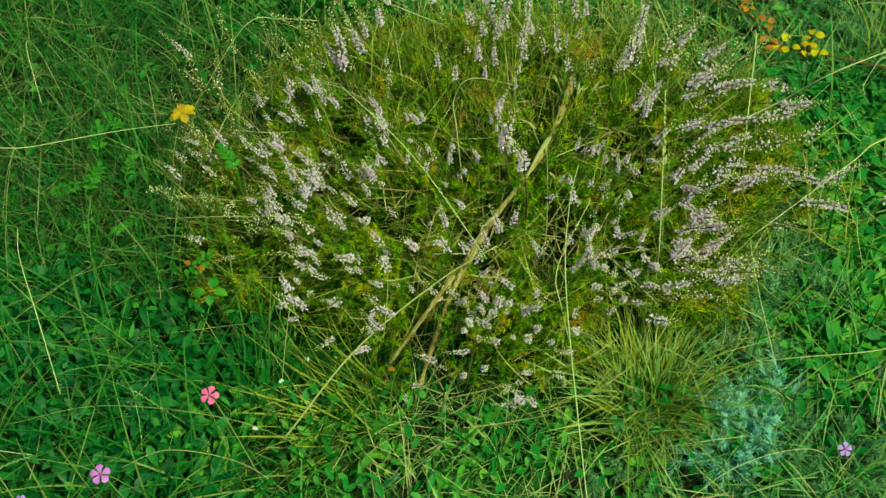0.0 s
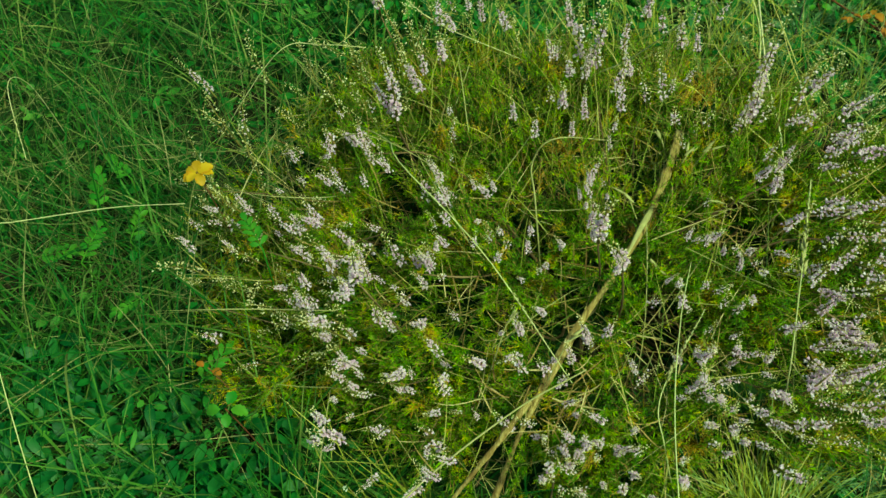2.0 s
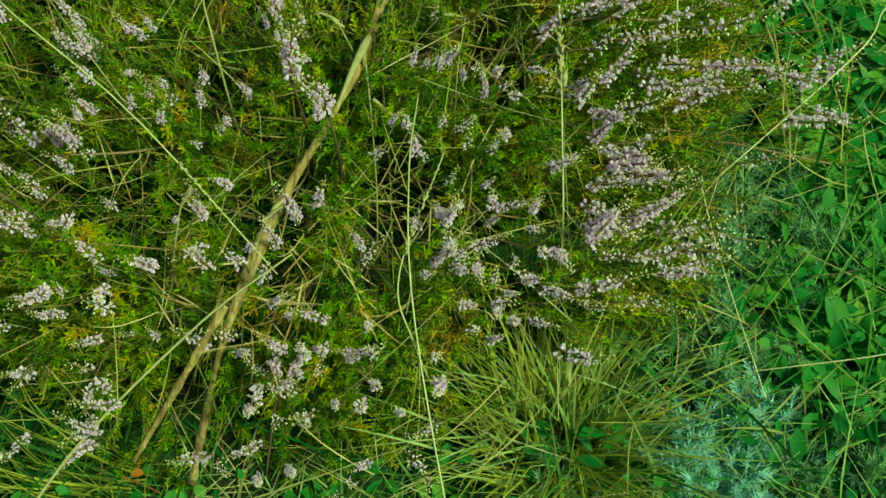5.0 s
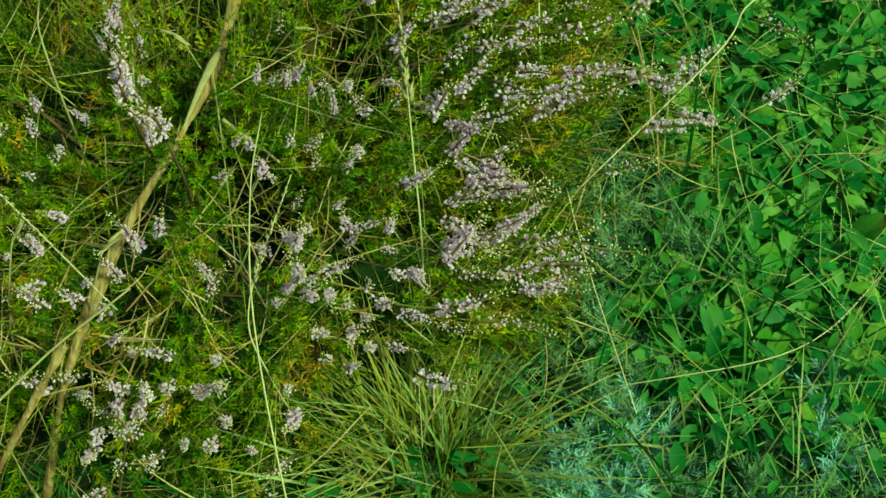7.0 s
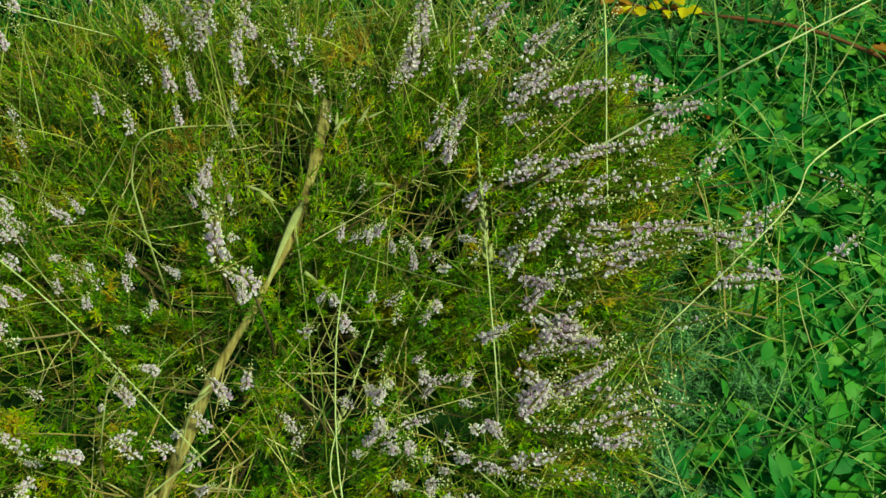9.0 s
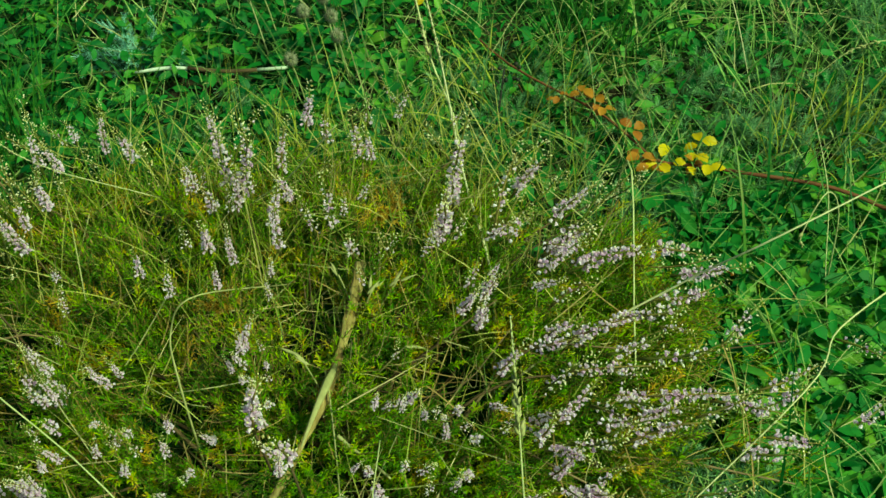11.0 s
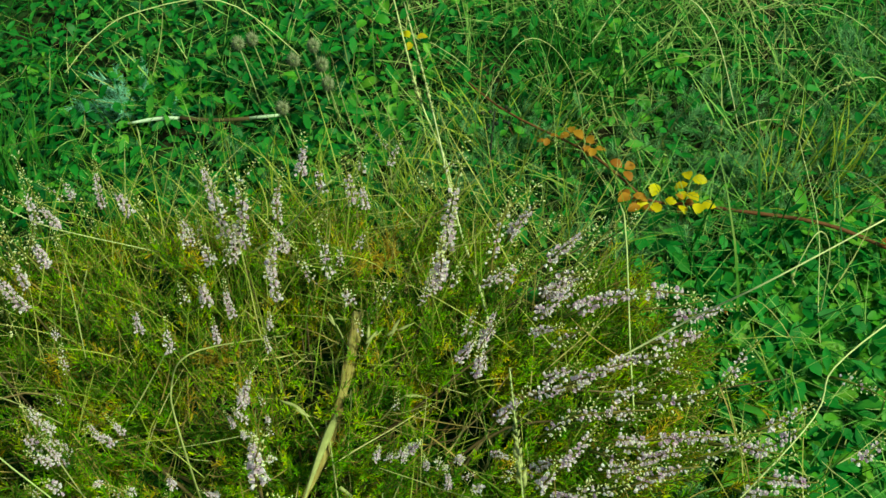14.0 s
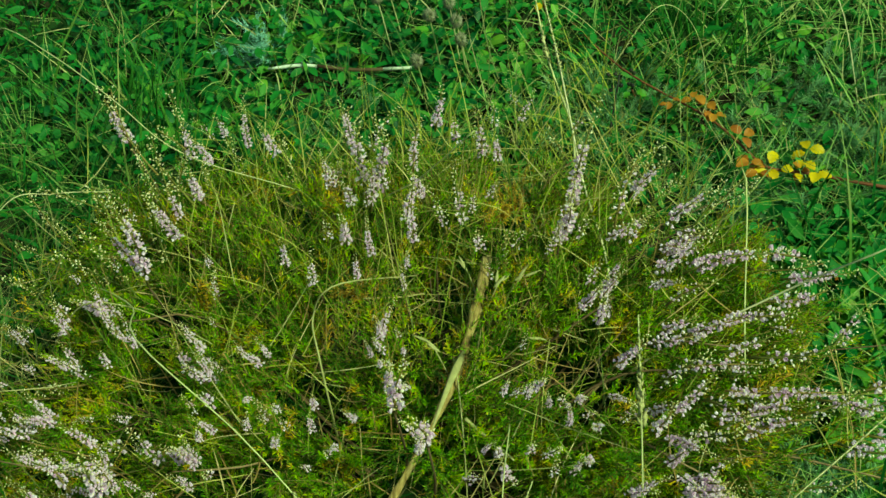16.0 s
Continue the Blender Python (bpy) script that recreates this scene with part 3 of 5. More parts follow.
# long upright columns of bloom: foot, height of the middle, length
TALL = ((0.169, 0.400, 0.150, 0.085), (0.158, 0.408, 0.145, 0.060), (0.020, 0.304, 0.175, 0.080), (0.310, 0.352, 0.160, 0.050), (0.317, 0.412, 0.140, 0.095), (0.208, 0.185, 0.205, 0.050),
        (0.226, 0.163, 0.200, 0.045), (-0.044, 0.470, 0.110, 0.070), (0.031, 0.131, 0.175, 0.060),
        (0.245, 0.470, 0.100, 0.045))


def build_heather():
    root = thing("heather_shrub", BX, BY, 0.0, "low spreading heather shrub with pale lilac flower spikes, in bloom", "shrub")
    rnd = random.Random(11)
    inv = Matrix.Translation((-BX, -BY, 0))
    # woody branches from the crown outwards
    for k in range(46):
        a = 2 * math.pi * k / 46 + rnd.uniform(-0.1, 0.1)
        reach = rnd.uniform(0.45, 0.98)
        ex, ey = RX * reach * math.cos(a), RY * reach * math.sin(a)
        ez = float(canopy(BX + ex, BY + ey)) - rnd.uniform(0.015, 0.06)
        kink = rnd.uniform(-0.03, 0.03)
        pts = smooth_line([(0.03 * math.cos(a), 0.03 * math.sin(a), 0.0), (ex * 0.35 + kink, ey * 0.35 - kink, ez * 0.45),
                           (ex * 0.7, ey * 0.7 + kink, ez * 0.85), (ex, ey, ez)], 10)
        r0 = rnd.uniform(0.0009, 0.0019)
        part("branch", tube_mesh("branch", pts, [r0 * (1 - 0.07 * i) for i in range(11)], M_TWIG), None, root)
    # leafy shoots
    nv, tv = [], []
    n = 0
    while n < 3300:
        x, y = BX + RX * RNG.uniform(-1.05, 1.05), BY + RY * RNG.uniform(-1.05, 1.05)
        wide = 1.0 + 0.55 * max(0.0, min(1.0, (x - 0.30) / 0.12)) * max(0.0, min(1.0, (0.27 - y) / 0.1))
        q = bush_r2(x, y) * wide + 0.42 * noise.noise(Vector((x * 8, y * 8, 3)))
        if x > 0.425 + 0.27 * (y - 0.10) and rr(0, 1) < 0.93:
            continue
        if q > 0.86 or rr(0, 1) < (y - 0.40) / 0.14 or rr(0, 1) < 0.6 * (-0.02 - x) / 0.12 or rr(0, 1) < (front_edge(x) - y) / 0.06:
            continue
        top = float(canopy(x, y)) + 0.034 * noise.noise(Vector((x * 16, y * 16, 8)))
        lump = noise.noise(Vector((x * 17, y * 17, 1)))
        if lump < -0.16 and rr(0, 1) < 0.88:
            continue
        near_stick = abs(x - (0.172 + 0.23 * (y - 0.06))) < 0.024 and 0.0 < y < 0.37
        if near_stick and rr(0, 1) < (0.66 if y > 0.10 else 0.45):
            continue
        hollow = min(((x - 0.30) / 0.075) ** 2 + ((y - 0.115) / 0.05) ** 2, ((x - 0.295) / 0.035) ** 2 + ((y - 0.26) / 0.03) ** 2, ((x - 0.13) / 0.05) ** 2 + ((y - 0.25) / 0.04) ** 2)
        if hollow < 1 and rr(0, 1) < 0.4:
            continue
        layer = rr(0, 1) ** 0.6
        z = (top - 0.018) * (0.2 + 0.66 * layer) * (1 - 0.42 * max(0.0, min(1.0, (bush_r2(x, y) - 0.45) / 0.5)))
        a = math.atan2(y - BY, x - BX) + rr(-1.2, 1.2)
        sweep = min(1.0, max(0.0, (x - 0.30) / 0.12)) * min(1.0, max(0.0, (0.42 - y) / 0.08))
        a *= 1 - 0.7 * sweep
        t = rr(0.3, 1.15) + 0.4 * min(1, bush_r2(x, y)) + 0.3 * sweep
        d = Vector((math.cos(a) * math.sin(t), math.sin(a) * math.sin(t), math.cos(t))).normalized()
        length = rr(0.030, 0.060)
        foot = Vector((x - BX, y - BY, z)) - d * length * 0.5
        # one leading shoot with shorter ones feathering off both sides
        sprigs = [(foot, d, length)]
        turn = Matrix.Rotation(rr(0, 6.28), 3, d)
        for k in range(5):
            u = 0.18 + 0.15 * k + rr(-0.04, 0.04)
            s = turn @ d.orthogonal().normalized() * (1 if k % 2 else -1)
            s = Matrix.Rotation(rr(-0.5, 0.5), 3, d) @ s
            sprigs.append((foot + d * length * u, (d * 0.85 + s * 0.62).normalized(), length * rr(0.28, 0.48) * (1.1 - 0.5 * u)))
        for p, way, ln in sprigs:
            nd, st = shoot_mesh_points(p, way, ln, max(8, int(ln * 900)), rr(0.0031, 0.0054), rr(-0.10, 0.14), 0.15)
            nv.append(nd)
            tv.append(st)
        n += 1
    v = np.concatenate(nv)
    part("needle_foliage", big_mesh("needle_foliage", v, np.arange(len(v)).reshape(-1, 4), M_HEATH), None, root, "fine olive-green needle shoots", kind="stuff")
    v = np.concatenate(tv)
    i = (np.arange(len(tv))[:, None] * 10 + np.arange(4)[None, :] * 2).ravel()
    part("inner_twig", big_mesh("inner_twig", v, np.stack([i, i + 1, i + 3, i + 2], -1), M_DEAD), None, root, "thin brown twigs inside the shrub", kind="stuff")
    # withered rusty sprigs
    for x, y, z, reach in ((0.272, 0.42, 0.10, 0.02), (0.262, 0.405, 0.10, 0.016), (0.235, 0.262, 0.09, 0.02), (0.446, 0.252, 0.10, 0.022), (0.165, 0.31, 0.12, 0.02), (0.30, 0.095, 0.07, 0.03)):
        bits = []
        for k in range(26):
            d = Vector((rr(-1, 1), rr(-1, 1), rr(0.2, 1.2))).normalized()
            ln = reach * rr(0.7, 1.3)
            bits.append(shoot_mesh_points(Vector((x - BX + rr(-1, 1) * reach * 0.5, y - BY + rr(-1, 1) * reach * 0.5, z - reach * 0.6)), d, ln, int(ln * 1000), rr(0.003, 0.0045), rr(-0.1, 0.2))[0])
        v = np.concatenate(bits)
        part("withered_sprig", big_mesh("withered_sprig", v, np.arange(len(v)).reshape(-1, 4), M_RUST), None, root, "rusty orange withered sprig")
    # old bare stems in the middle of the shrub
    xy = scatter(950, BX - 0.30, BX + 0.30, BY - 0.23, BY + 0.22, lambda x, y: bush_r2(x, y) < 0.75 * RNG.uniform(0, 1, len(x)) ** 0.5)
    k = len(xy)
    z = np.array([float(canopy(a, b)) for a, b in xy]) * RNG.uniform(0.25, 0.72, k)
    v, f = ribbons(np.column_stack([xy - np.array((BX, BY)), z]), RNG.uniform(0, 6.28, k), RNG.uniform(0.03, 0.09, k), RNG.uniform(0.6, 1.7, k), RNG.uniform(-1.8, 1.6, k), RNG.uniform(0.0006, 0.0013, k), 7, 0.8, 0.3)
    part("old_stem", big_mesh("old_stem", v, f, M_OLD), None, root, "bare tan stems in the shrub's middle", kind="stuff")
    # a tangle of dry strands round the dead stem's bend
    k = 55
    c = np.column_stack([RNG.normal(0.188, 0.028, k) - BX, RNG.normal(0.078, 0.018, k) - BY, RNG.uniform(0.10, 0.138, k)])
    v, f = ribbons(c, RNG.uniform(0, 6.28, k), RNG.uniform(0.02, 0.05, k), RNG.uniform(1.0, 1.8, k), RNG.uniform(-1.2, 1.0, k), RNG.uniform(0.0006, 0.0016, k), 7, 0.8, 0.2)
    part("dry_strand", big_mesh("dry_strand", v, f, M_OLD), None, root, "tan dry strands tangled round the stem", kind="stuff")
    # flower spikes
    kinds = [spike_meshes(s, 0.028 + 0.0075 * (s % 6), (0.22, 0.55, 0.8, 1.05)[s % 4]) for s in range(16)]
    spots = [p for row in (SPIKES_FRONT, SPIKES_LOWER, SPIKES_MIDDLE, SPIKES_UPPER, SPIKES_BACK) for p in row]
    extra, small = 0, []
    while extra < 175:
        x, y = BX + RX * rnd.uniform(-1, 1), BY + RY * rnd.uniform(-1, 1)
        q = bush_r2(x, y)
        if q > 1.0 or q < 0.12 or rnd.random() > 0.35 + 0.6 * q:
            continue
        x2, y2 = rnd.choice(spots[:186])
        if x2 > 0.33 or y2 > 0.30:
            continue
        small.append((x2 + rnd.gauss(0, 0.016), y2 + rnd.gauss(0, 0.016)))
        extra += 1
    # low short spikes along the sunny front edge
    small += [(x, front_edge(x) + rnd.uniform(-0.035, 0.05)) for x in (rnd.uniform(0.19, 0.43) for _ in range(34))]
    # the fullest clumps stand where several spikes crowd together
    crowd = [(x + rnd.gauss(0, 0.009), y + rnd.gauss(0, 0.009), z + rnd.uniform(-0.016, 0.010)) for x, y, z, k in CLUMPS + CLUMPS_MORE for _ in range(max(2, int(k * 0.8)))]
    for i, (x, y, *at) in enumerate([*small, *spots, *crowd]):
        q = bush_r2(x, y)
        stem, bells, buds = kinds[rnd.randrange(16)]
        right = min(1.0, max(0.0, (x - 0.30) / 0.12)) * min(1.0, max(0.0, (0.42 - y) / 0.08))
        a = math.atan2((y - BY) / RY, (x - BX) / RX) * (1 - 0.92 * right) + rnd.gauss(0, 0.6 - 0.35 * right)
        t = min(1.4, 0.08 + 0.62 * min(q, 1.3) + 0.75 * right + rnd.uniform(-0.15, 0.3)) * (0.6 + 0.3 * right if at else 1.0)
        d = Vector((math.cos(a) * math.sin(t), math.sin(a) * math.sin(t), math.cos(t)))
        z = at[0] if at else max(0.02, float(canopy(x, y)) + rnd.uniform(-0.016, 0.010))
        far = max(0.0, min(1.0, (x - 0.33) / 0.1)) - 0.5 * max(0.0, min(1.0, (y - 0.36) / 0.08))
        size = rnd.uniform(0.48, 0.80) + 0.22 * far - 0.1 * max(0.0, 1 - q / 0.3)
        size *= 0.75 if i < len(small) else 1.0
        size *= 1 + 0.12 * max(0.0, min(1.0, (y - 0.30) / 0.08))
        bells_mid = size * 0.5 * max(v.co.z for v in bells.vertices)
        m = Matrix.Translation(Vector((x - BX, y - BY, z)) - d * bells_mid) @ d.to_track_quat('Z', 'Y').to_matrix().to_4x4() @ pose(0, 0, 0, 0, 0, rnd.uniform(0, 360)) @ Matrix.Scale(size, 4)
        sp = part("flower_spike", stem, None, root, m=m)
        part("blossom", bells, None, sp)
        part("bud_spray", buds, None, sp)
    # the tall columns, each on a bare shoot that comes up out of the shrub
    for i, (x, y, z, length) in enumerate(TALL):
        stem, bells, buds = spike_meshes(40 + i, length, 0.75)
        a, t = rnd.uniform(0, 6.28), rnd.uniform(0.03, 0.22)
        d = Vector((math.cos(a) * math.sin(t), math.sin(a) * math.sin(t), math.cos(t)))
        foot = Vector((x - BX, y - BY, z)) - d * length * 0.5
        sp = part("flower_spike", stem, None, root, m=Matrix.Translation(foot) @ d.to_track_quat('Z', 'Y').to_matrix().to_4x4())
        part("blossom", bells, None, sp)
        part("bud_spray", buds, None, sp)
        low = Vector((foot.x * 0.85, foot.y * 0.85, max(0.0, foot.z - 0.11)))
        part("branch", tube_mesh("branch", smooth_line([low, low.lerp(foot, 0.5) + Vector((0.004, -0.003, 0)), foot], 6), [0.0013 - 0.0001 * k for k in range(7)], M_TWIG), None, root)
    # shoots still in bud round the shrub's rim, strung with pale beads
    beads = [bud_spray(60 + k, 0.035 + 0.005 * k) for k in range(8)]
    made = 0
    while made < 64:
        x, y = rnd.uniform(-0.17, 0.50), rnd.uniform(0.03, 0.47)
        q = bush_r2(x, y)
        if x > 0.46 or y < front_edge(x) + 0.02 or not 0.4 < q < 1.0 or rnd.random() > (1.0 if x < 0.03 else 0.4 if x > 0.36 else 0.3):
            continue
        made += 1
        stem, buds = beads[rnd.randrange(8)]
        side = min(1.0, max(0.0, (x - 0.30) / 0.12))
        a = math.atan2((y - BY) / RY, (x - BX) / RX) * (1 - 0.6 * side) + rnd.gauss(0, 0.5)
        t = rnd.uniform(0.35, 1.0) + 0.3 * side
        d = Vector((math.cos(a) * math.sin(t), math.sin(a) * math.sin(t), math.cos(t)))
        z = max(0.02, float(canopy(x, y)) - rnd.uniform(0.01, 0.05))
        m = Matrix.Translation(Vector((x - BX, y - BY, z)) - d * 0.02) @ d.to_track_quat('Z', 'Y').to_matrix().to_4x4() @ pose(0, 0, 0, 0, 0, rnd.uniform(0, 360)) @ Matrix.Scale(rnd.uniform(0.7, 1.1), 4)
        sp = part("budding_shoot", stem, None, root, m=m)
        part("bud_spray", buds, None, sp)
    return root


def tube_mesh(name, pts, radii, mat, sides=6, flat=1.0):
    return mesh_of(name, *tube(pts, radii, sides, flat), mat)


build_heather()


# ---- grass ----
def build_grass():
    # the sward near the shrub
    def keep(x, y):
        q = bush_r2(x, y)
        right = np.clip((x - 0.50) / 0.12, 0, 1) * np.clip((0.55 - y) / 0.15, 0, 1)
        u = RNG.uniform(0, 1, len(x))
        back = np.clip((y - 0.48) / 0.1, 0, 1) * np.clip((0.34 - x) / 0.06, 0, 1)
        edge = np.minimum(np.minimum(x + 0.95, 1.2 - x), np.minimum(y + 0.65, 1.35 - y)) / 0.4
        return ((q > 0.5) | (y > 0.34) | (y < 0.04)) & (RNG.uniform(0, 1, len(x)) < edge) & (u > 0.80 * right) & (u > 0.66 * back) & ((q > 0.85) | (y < 0.03) | ((u > 0.5) & (q > 0.72)))
    xy = scatter(26000, -0.95, 1.2, -0.65, 1.35, keep)
    n = len(xy)
    base = np.column_stack([xy, ground_z(xy)])
    long = RNG.uniform(0, 1, n) < 0.35
    left = np.clip((0.05 - xy[:, 0]) / 0.2, 0, 1)
    length = np.where(long, RNG.uniform(0.09, 0.19, n), RNG.uniform(0.03, 0.09, n)) * (1 + 0.35 * left) * (1 - 0.5 * np.clip((xy[:, 1] - 0.42) / 0.12, 0, 1) * np.clip((xy[:, 0] + 0.05) / 0.15, 0, 1))
    length *= 1 - 0.5 * np.clip((0.02 - xy[:, 1]) / 0.06, 0, 1) * np.clip((xy[:, 0] - 0.03) / 0.1, 0, 1)
    v, f = ribbons(base, RNG.uniform(0, 6.28, n), length, RNG.uniform(0.05, 0.7, n), RNG.uniform(0.2, 1.5, n), RNG.uniform(0.0010, 0.0027, n), 5)
    tagged(part("meadow_grass", big_mesh("meadow_grass", v, f, M_GRASS), None), "dense green meadow grass with thin arching blades", "grass", kind="stuff")
    # moss and the shortest grass, which hide the soil
    def thin_out(x, y):
        return RNG.uniform(0, 1, len(x)) < np.minimum(np.minimum(x + 0.95, 1.2 - x), np.minimum(y + 0.65, 1.35 - y)) / 0.4
    xy = scatter(60000, -0.95, 1.2, -0.65, 1.35, thin_out)
    n = len(xy)
    v, f = ribbons(np.column_stack([xy, ground_z(xy)]), RNG.uniform(0, 6.28, n), RNG.uniform(0.010, 0.032, n), RNG.uniform(0.1, 1.2, n), RNG.uniform(0.0, 1.0, n), RNG.uniform(0.0012, 0.003, n), 2)
    tagged(part("moss_carpet", big_mesh("moss_carpet", v, f, M_MOSS), None), "short moss and fine low grass over the soil", "moss", kind="stuff")
    # sparser sward farther out
    def outer(x, y):
        u = RNG.uniform(0, 1, len(x))
        inside = np.minimum(np.minimum(x + 0.95, 1.2 - x), np.minimum(y + 0.65, 1.35 - y)) / 0.4
        return (u > inside) & (u < (4.2 - np.hypot(x - 0.2, y - 0.3)) / 3.0)
    xy = scatter(52000, -4.0, 4.4, -4.0, 4.5, outer)
    n = len(xy)
    v, f = ribbons(np.column_stack([xy, ground_z(xy)]), RNG.uniform(0, 6.28, n), RNG.uniform(0.08, 0.22, n), RNG.uniform(0.05, 0.6, n), RNG.uniform(0.2, 1.4, n), RNG.uniform(0.003, 0.006, n), 3)
    tagged(part("outer_meadow", big_mesh("outer_meadow", v, f, M_GRASS), None), "green grass of the wider meadow", "grass", kind="stuff")
    # fine pale grass, thick behind the shrub and in front of it
    def pale(x, y):
        u = RNG.uniform(0, 1, len(x))
        back = np.clip((y - 0.42) / 0.12, 0, 1) * (0.35 + 0.65 * np.clip((x - 0.15) / 0.15, 0, 1))
        front = 1.0 * np.clip((0.04 - y) / 0.05, 0, 1) * np.clip((x - 0.02) / 0.1, 0, 1)
        patch = np.array([noise.noise(Vector((a * 7, b * 7, 4))) for a, b in zip(x, y)])
        edge = np.clip(np.minimum(np.minimum(x + 0.5, 1.1 - x), np.minimum(y + 0.3, 1.25 - y)) / 0.35, 0, 1)
        return ((bush_r2(x, y) > 0.7) | (y < 0.03)) & (u < edge * np.maximum(np.maximum(back, front), 0.06) * np.clip(0.6 + 1.6 * patch, 0.1, 1))
    xy = scatter(42000, -0.5, 1.1, -0.3, 1.25, pale)
    n = len(xy)
    v, f = ribbons(np.column_stack([xy, ground_z(xy) + RNG.uniform(0.0, 0.02, n)]), RNG.uniform(0, 6.28, n), RNG.uniform(0.025, 0.085, n), RNG.uniform(0.5, 1.5, n), RNG.uniform(-0.3, 0.9, n), RNG.uniform(0.0007, 0.0016, n), 4)
    tagged(part("pale_grass", big_mesh("pale_grass", v, f, M_PALE), None), "fine pale dry-tipped grass lying over the meadow floor", "grass", kind="stuff")
    # thin blades that cross the leafy ground
    xy = scatter(1500, 0.42, 0.86, -0.10, 0.52, lambda x, y: RNG.uniform(0, 1, len(x)) < (0.9 - x) / 0.2)
    n = len(xy)
    v, f = ribbons(np.column_stack([xy, ground_z(xy) + RNG.uniform(0.015, 0.04, n)]), RNG.uniform(0, 6.28, n), RNG.uniform(0.03, 0.09, n), RNG.uniform(0.8, 1.5, n), RNG.uniform(-0.4, 0.7, n), RNG.uniform(0.0006, 0.0013, n), 5)
    tagged(part("thin_blades", big_mesh("thin_blades", v, f, M_PALE), None), "thin pale grass blades crossing the leafy ground", "grass", kind="stuff")
    # fine dry grass in a tangle beside and behind the shrub
    def dry(x, y):
        u = RNG.uniform(0, 1, len(x))
        side = np.clip((0.04 - x) / 0.10, 0, 1) * np.clip((y - 0.02) / 0.10, 0, 1) * np.clip((x + 0.55) / 0.3, 0, 1) * np.clip((0.46 - y) / 0.1, 0.12, 1)
        back = 0.22 * np.clip((y - 0.40) / 0.06, 0, 1) * np.clip((0.75 - y) / 0.2, 0, 1) * np.clip((x - 0.06) / 0.1, 0, 1) * np.clip((0.75 - x) / 0.2, 0, 1)
        return u < np.maximum(side, back)
    xy = scatter(9000, -0.55, 0.8, 0.0, 0.8, dry)
    n = len(xy)
    v, f = ribbons(np.column_stack([xy, ground_z(xy) + RNG.uniform(0.01, 0.09, n)]), RNG.uniform(0, 6.28, n), RNG.uniform(0.05, 0.14, n), RNG.uniform(0.5, 1.5, n), RNG.uniform(-1.0, 0.9, n), RNG.uniform(0.0005, 0.0011, n), 6)
    tagged(part("dry_grass_tangle", big_mesh("dry_grass_tangle", v, f, M_DRY), None), "fine brownish dry grass tangled beside the heather", "grass", kind="stuff")
    # grass that has grown up through the heather, and straw caught in it
    xy = scatter(1500, BX - RX, BX + RX, BY - RY, BY + RY, lambda x, y: bush_r2(x, y) < 0.95)
    n = len(xy)
    z = np.array([float(canopy(a, b)) for a, b in xy]) * RNG.uniform(0.1, 0.85, n)
    v, f = ribbons(np.column_stack([xy, z]), RNG.uniform(0, 6.28, n), RNG.uniform(0.03, 0.095, n), RNG.uniform(0.6, 1.6, n), RNG.uniform(-1.2, 1.2, n), RNG.uniform(0.0004, 0.0009, n), 6)
    tagged(part("grass_in_heather", big_mesh("grass_in_heather", v, f, M_THREAD), None), "thin yellow-green grass threaded through the heather", "grass", kind="stuff")
    # thin golden strands that stand up through the shrub's back
    xy = scatter(900, -0.02, 0.46, 0.28, 0.50, lambda x, y: RNG.uniform(0, 1, len(x)) < np.clip(np.minimum((x + 0.02) / 0.1, (0.46 - x) / 0.1), 0, 1))
    n = len(xy)
    z = np.maximum(0.02, 0.15 - 0.05 * bush_r2(xy[:, 0], xy[:, 1])) * RNG.uniform(0.2, 0.9, n)
    v, f = ribbons(np.column_stack([xy, z]), RNG.uniform(0, 6.28, n), RNG.uniform(0.04, 0.12, n), RNG.uniform(0.1, 0.9, n), RNG.uniform(-0.3, 1.0, n), RNG.uniform(0.0005, 0.0010, n), 6)
    tagged(part("golden_strands", big_mesh("golden_strands", v, f, M_THREAD), None), "thin golden grass standing up through the heather's back", "grass", kind="stuff")
    xy = scatter(560, -0.6, 0.95, -0.4, 1.05)
    n = len(xy)
    q = bush_r2(xy[:, 0], xy[:, 1])
    z = np.where(q < 1, np.maximum(0.02, 0.168 - 0.05 * q) * RNG.uniform(0.3, 0.9, n), RNG.uniform(0.01, 0.05, n))
    v, f = ribbons(np.column_stack([xy, z]), RNG.uniform(0, 6.28, n), RNG.uniform(0.04, 0.14, n), RNG.uniform(1.2, 1.6, n), RNG.uniform(-0.6, 0.6, n), RNG.uniform(0.0006, 0.0012, n), 5)
    tagged(part("loose_straw", big_mesh("loose_straw", v, f, M_STRAW), None), "dry pale straw lying on the plants", "straw", kind="stuff")


build_grass()


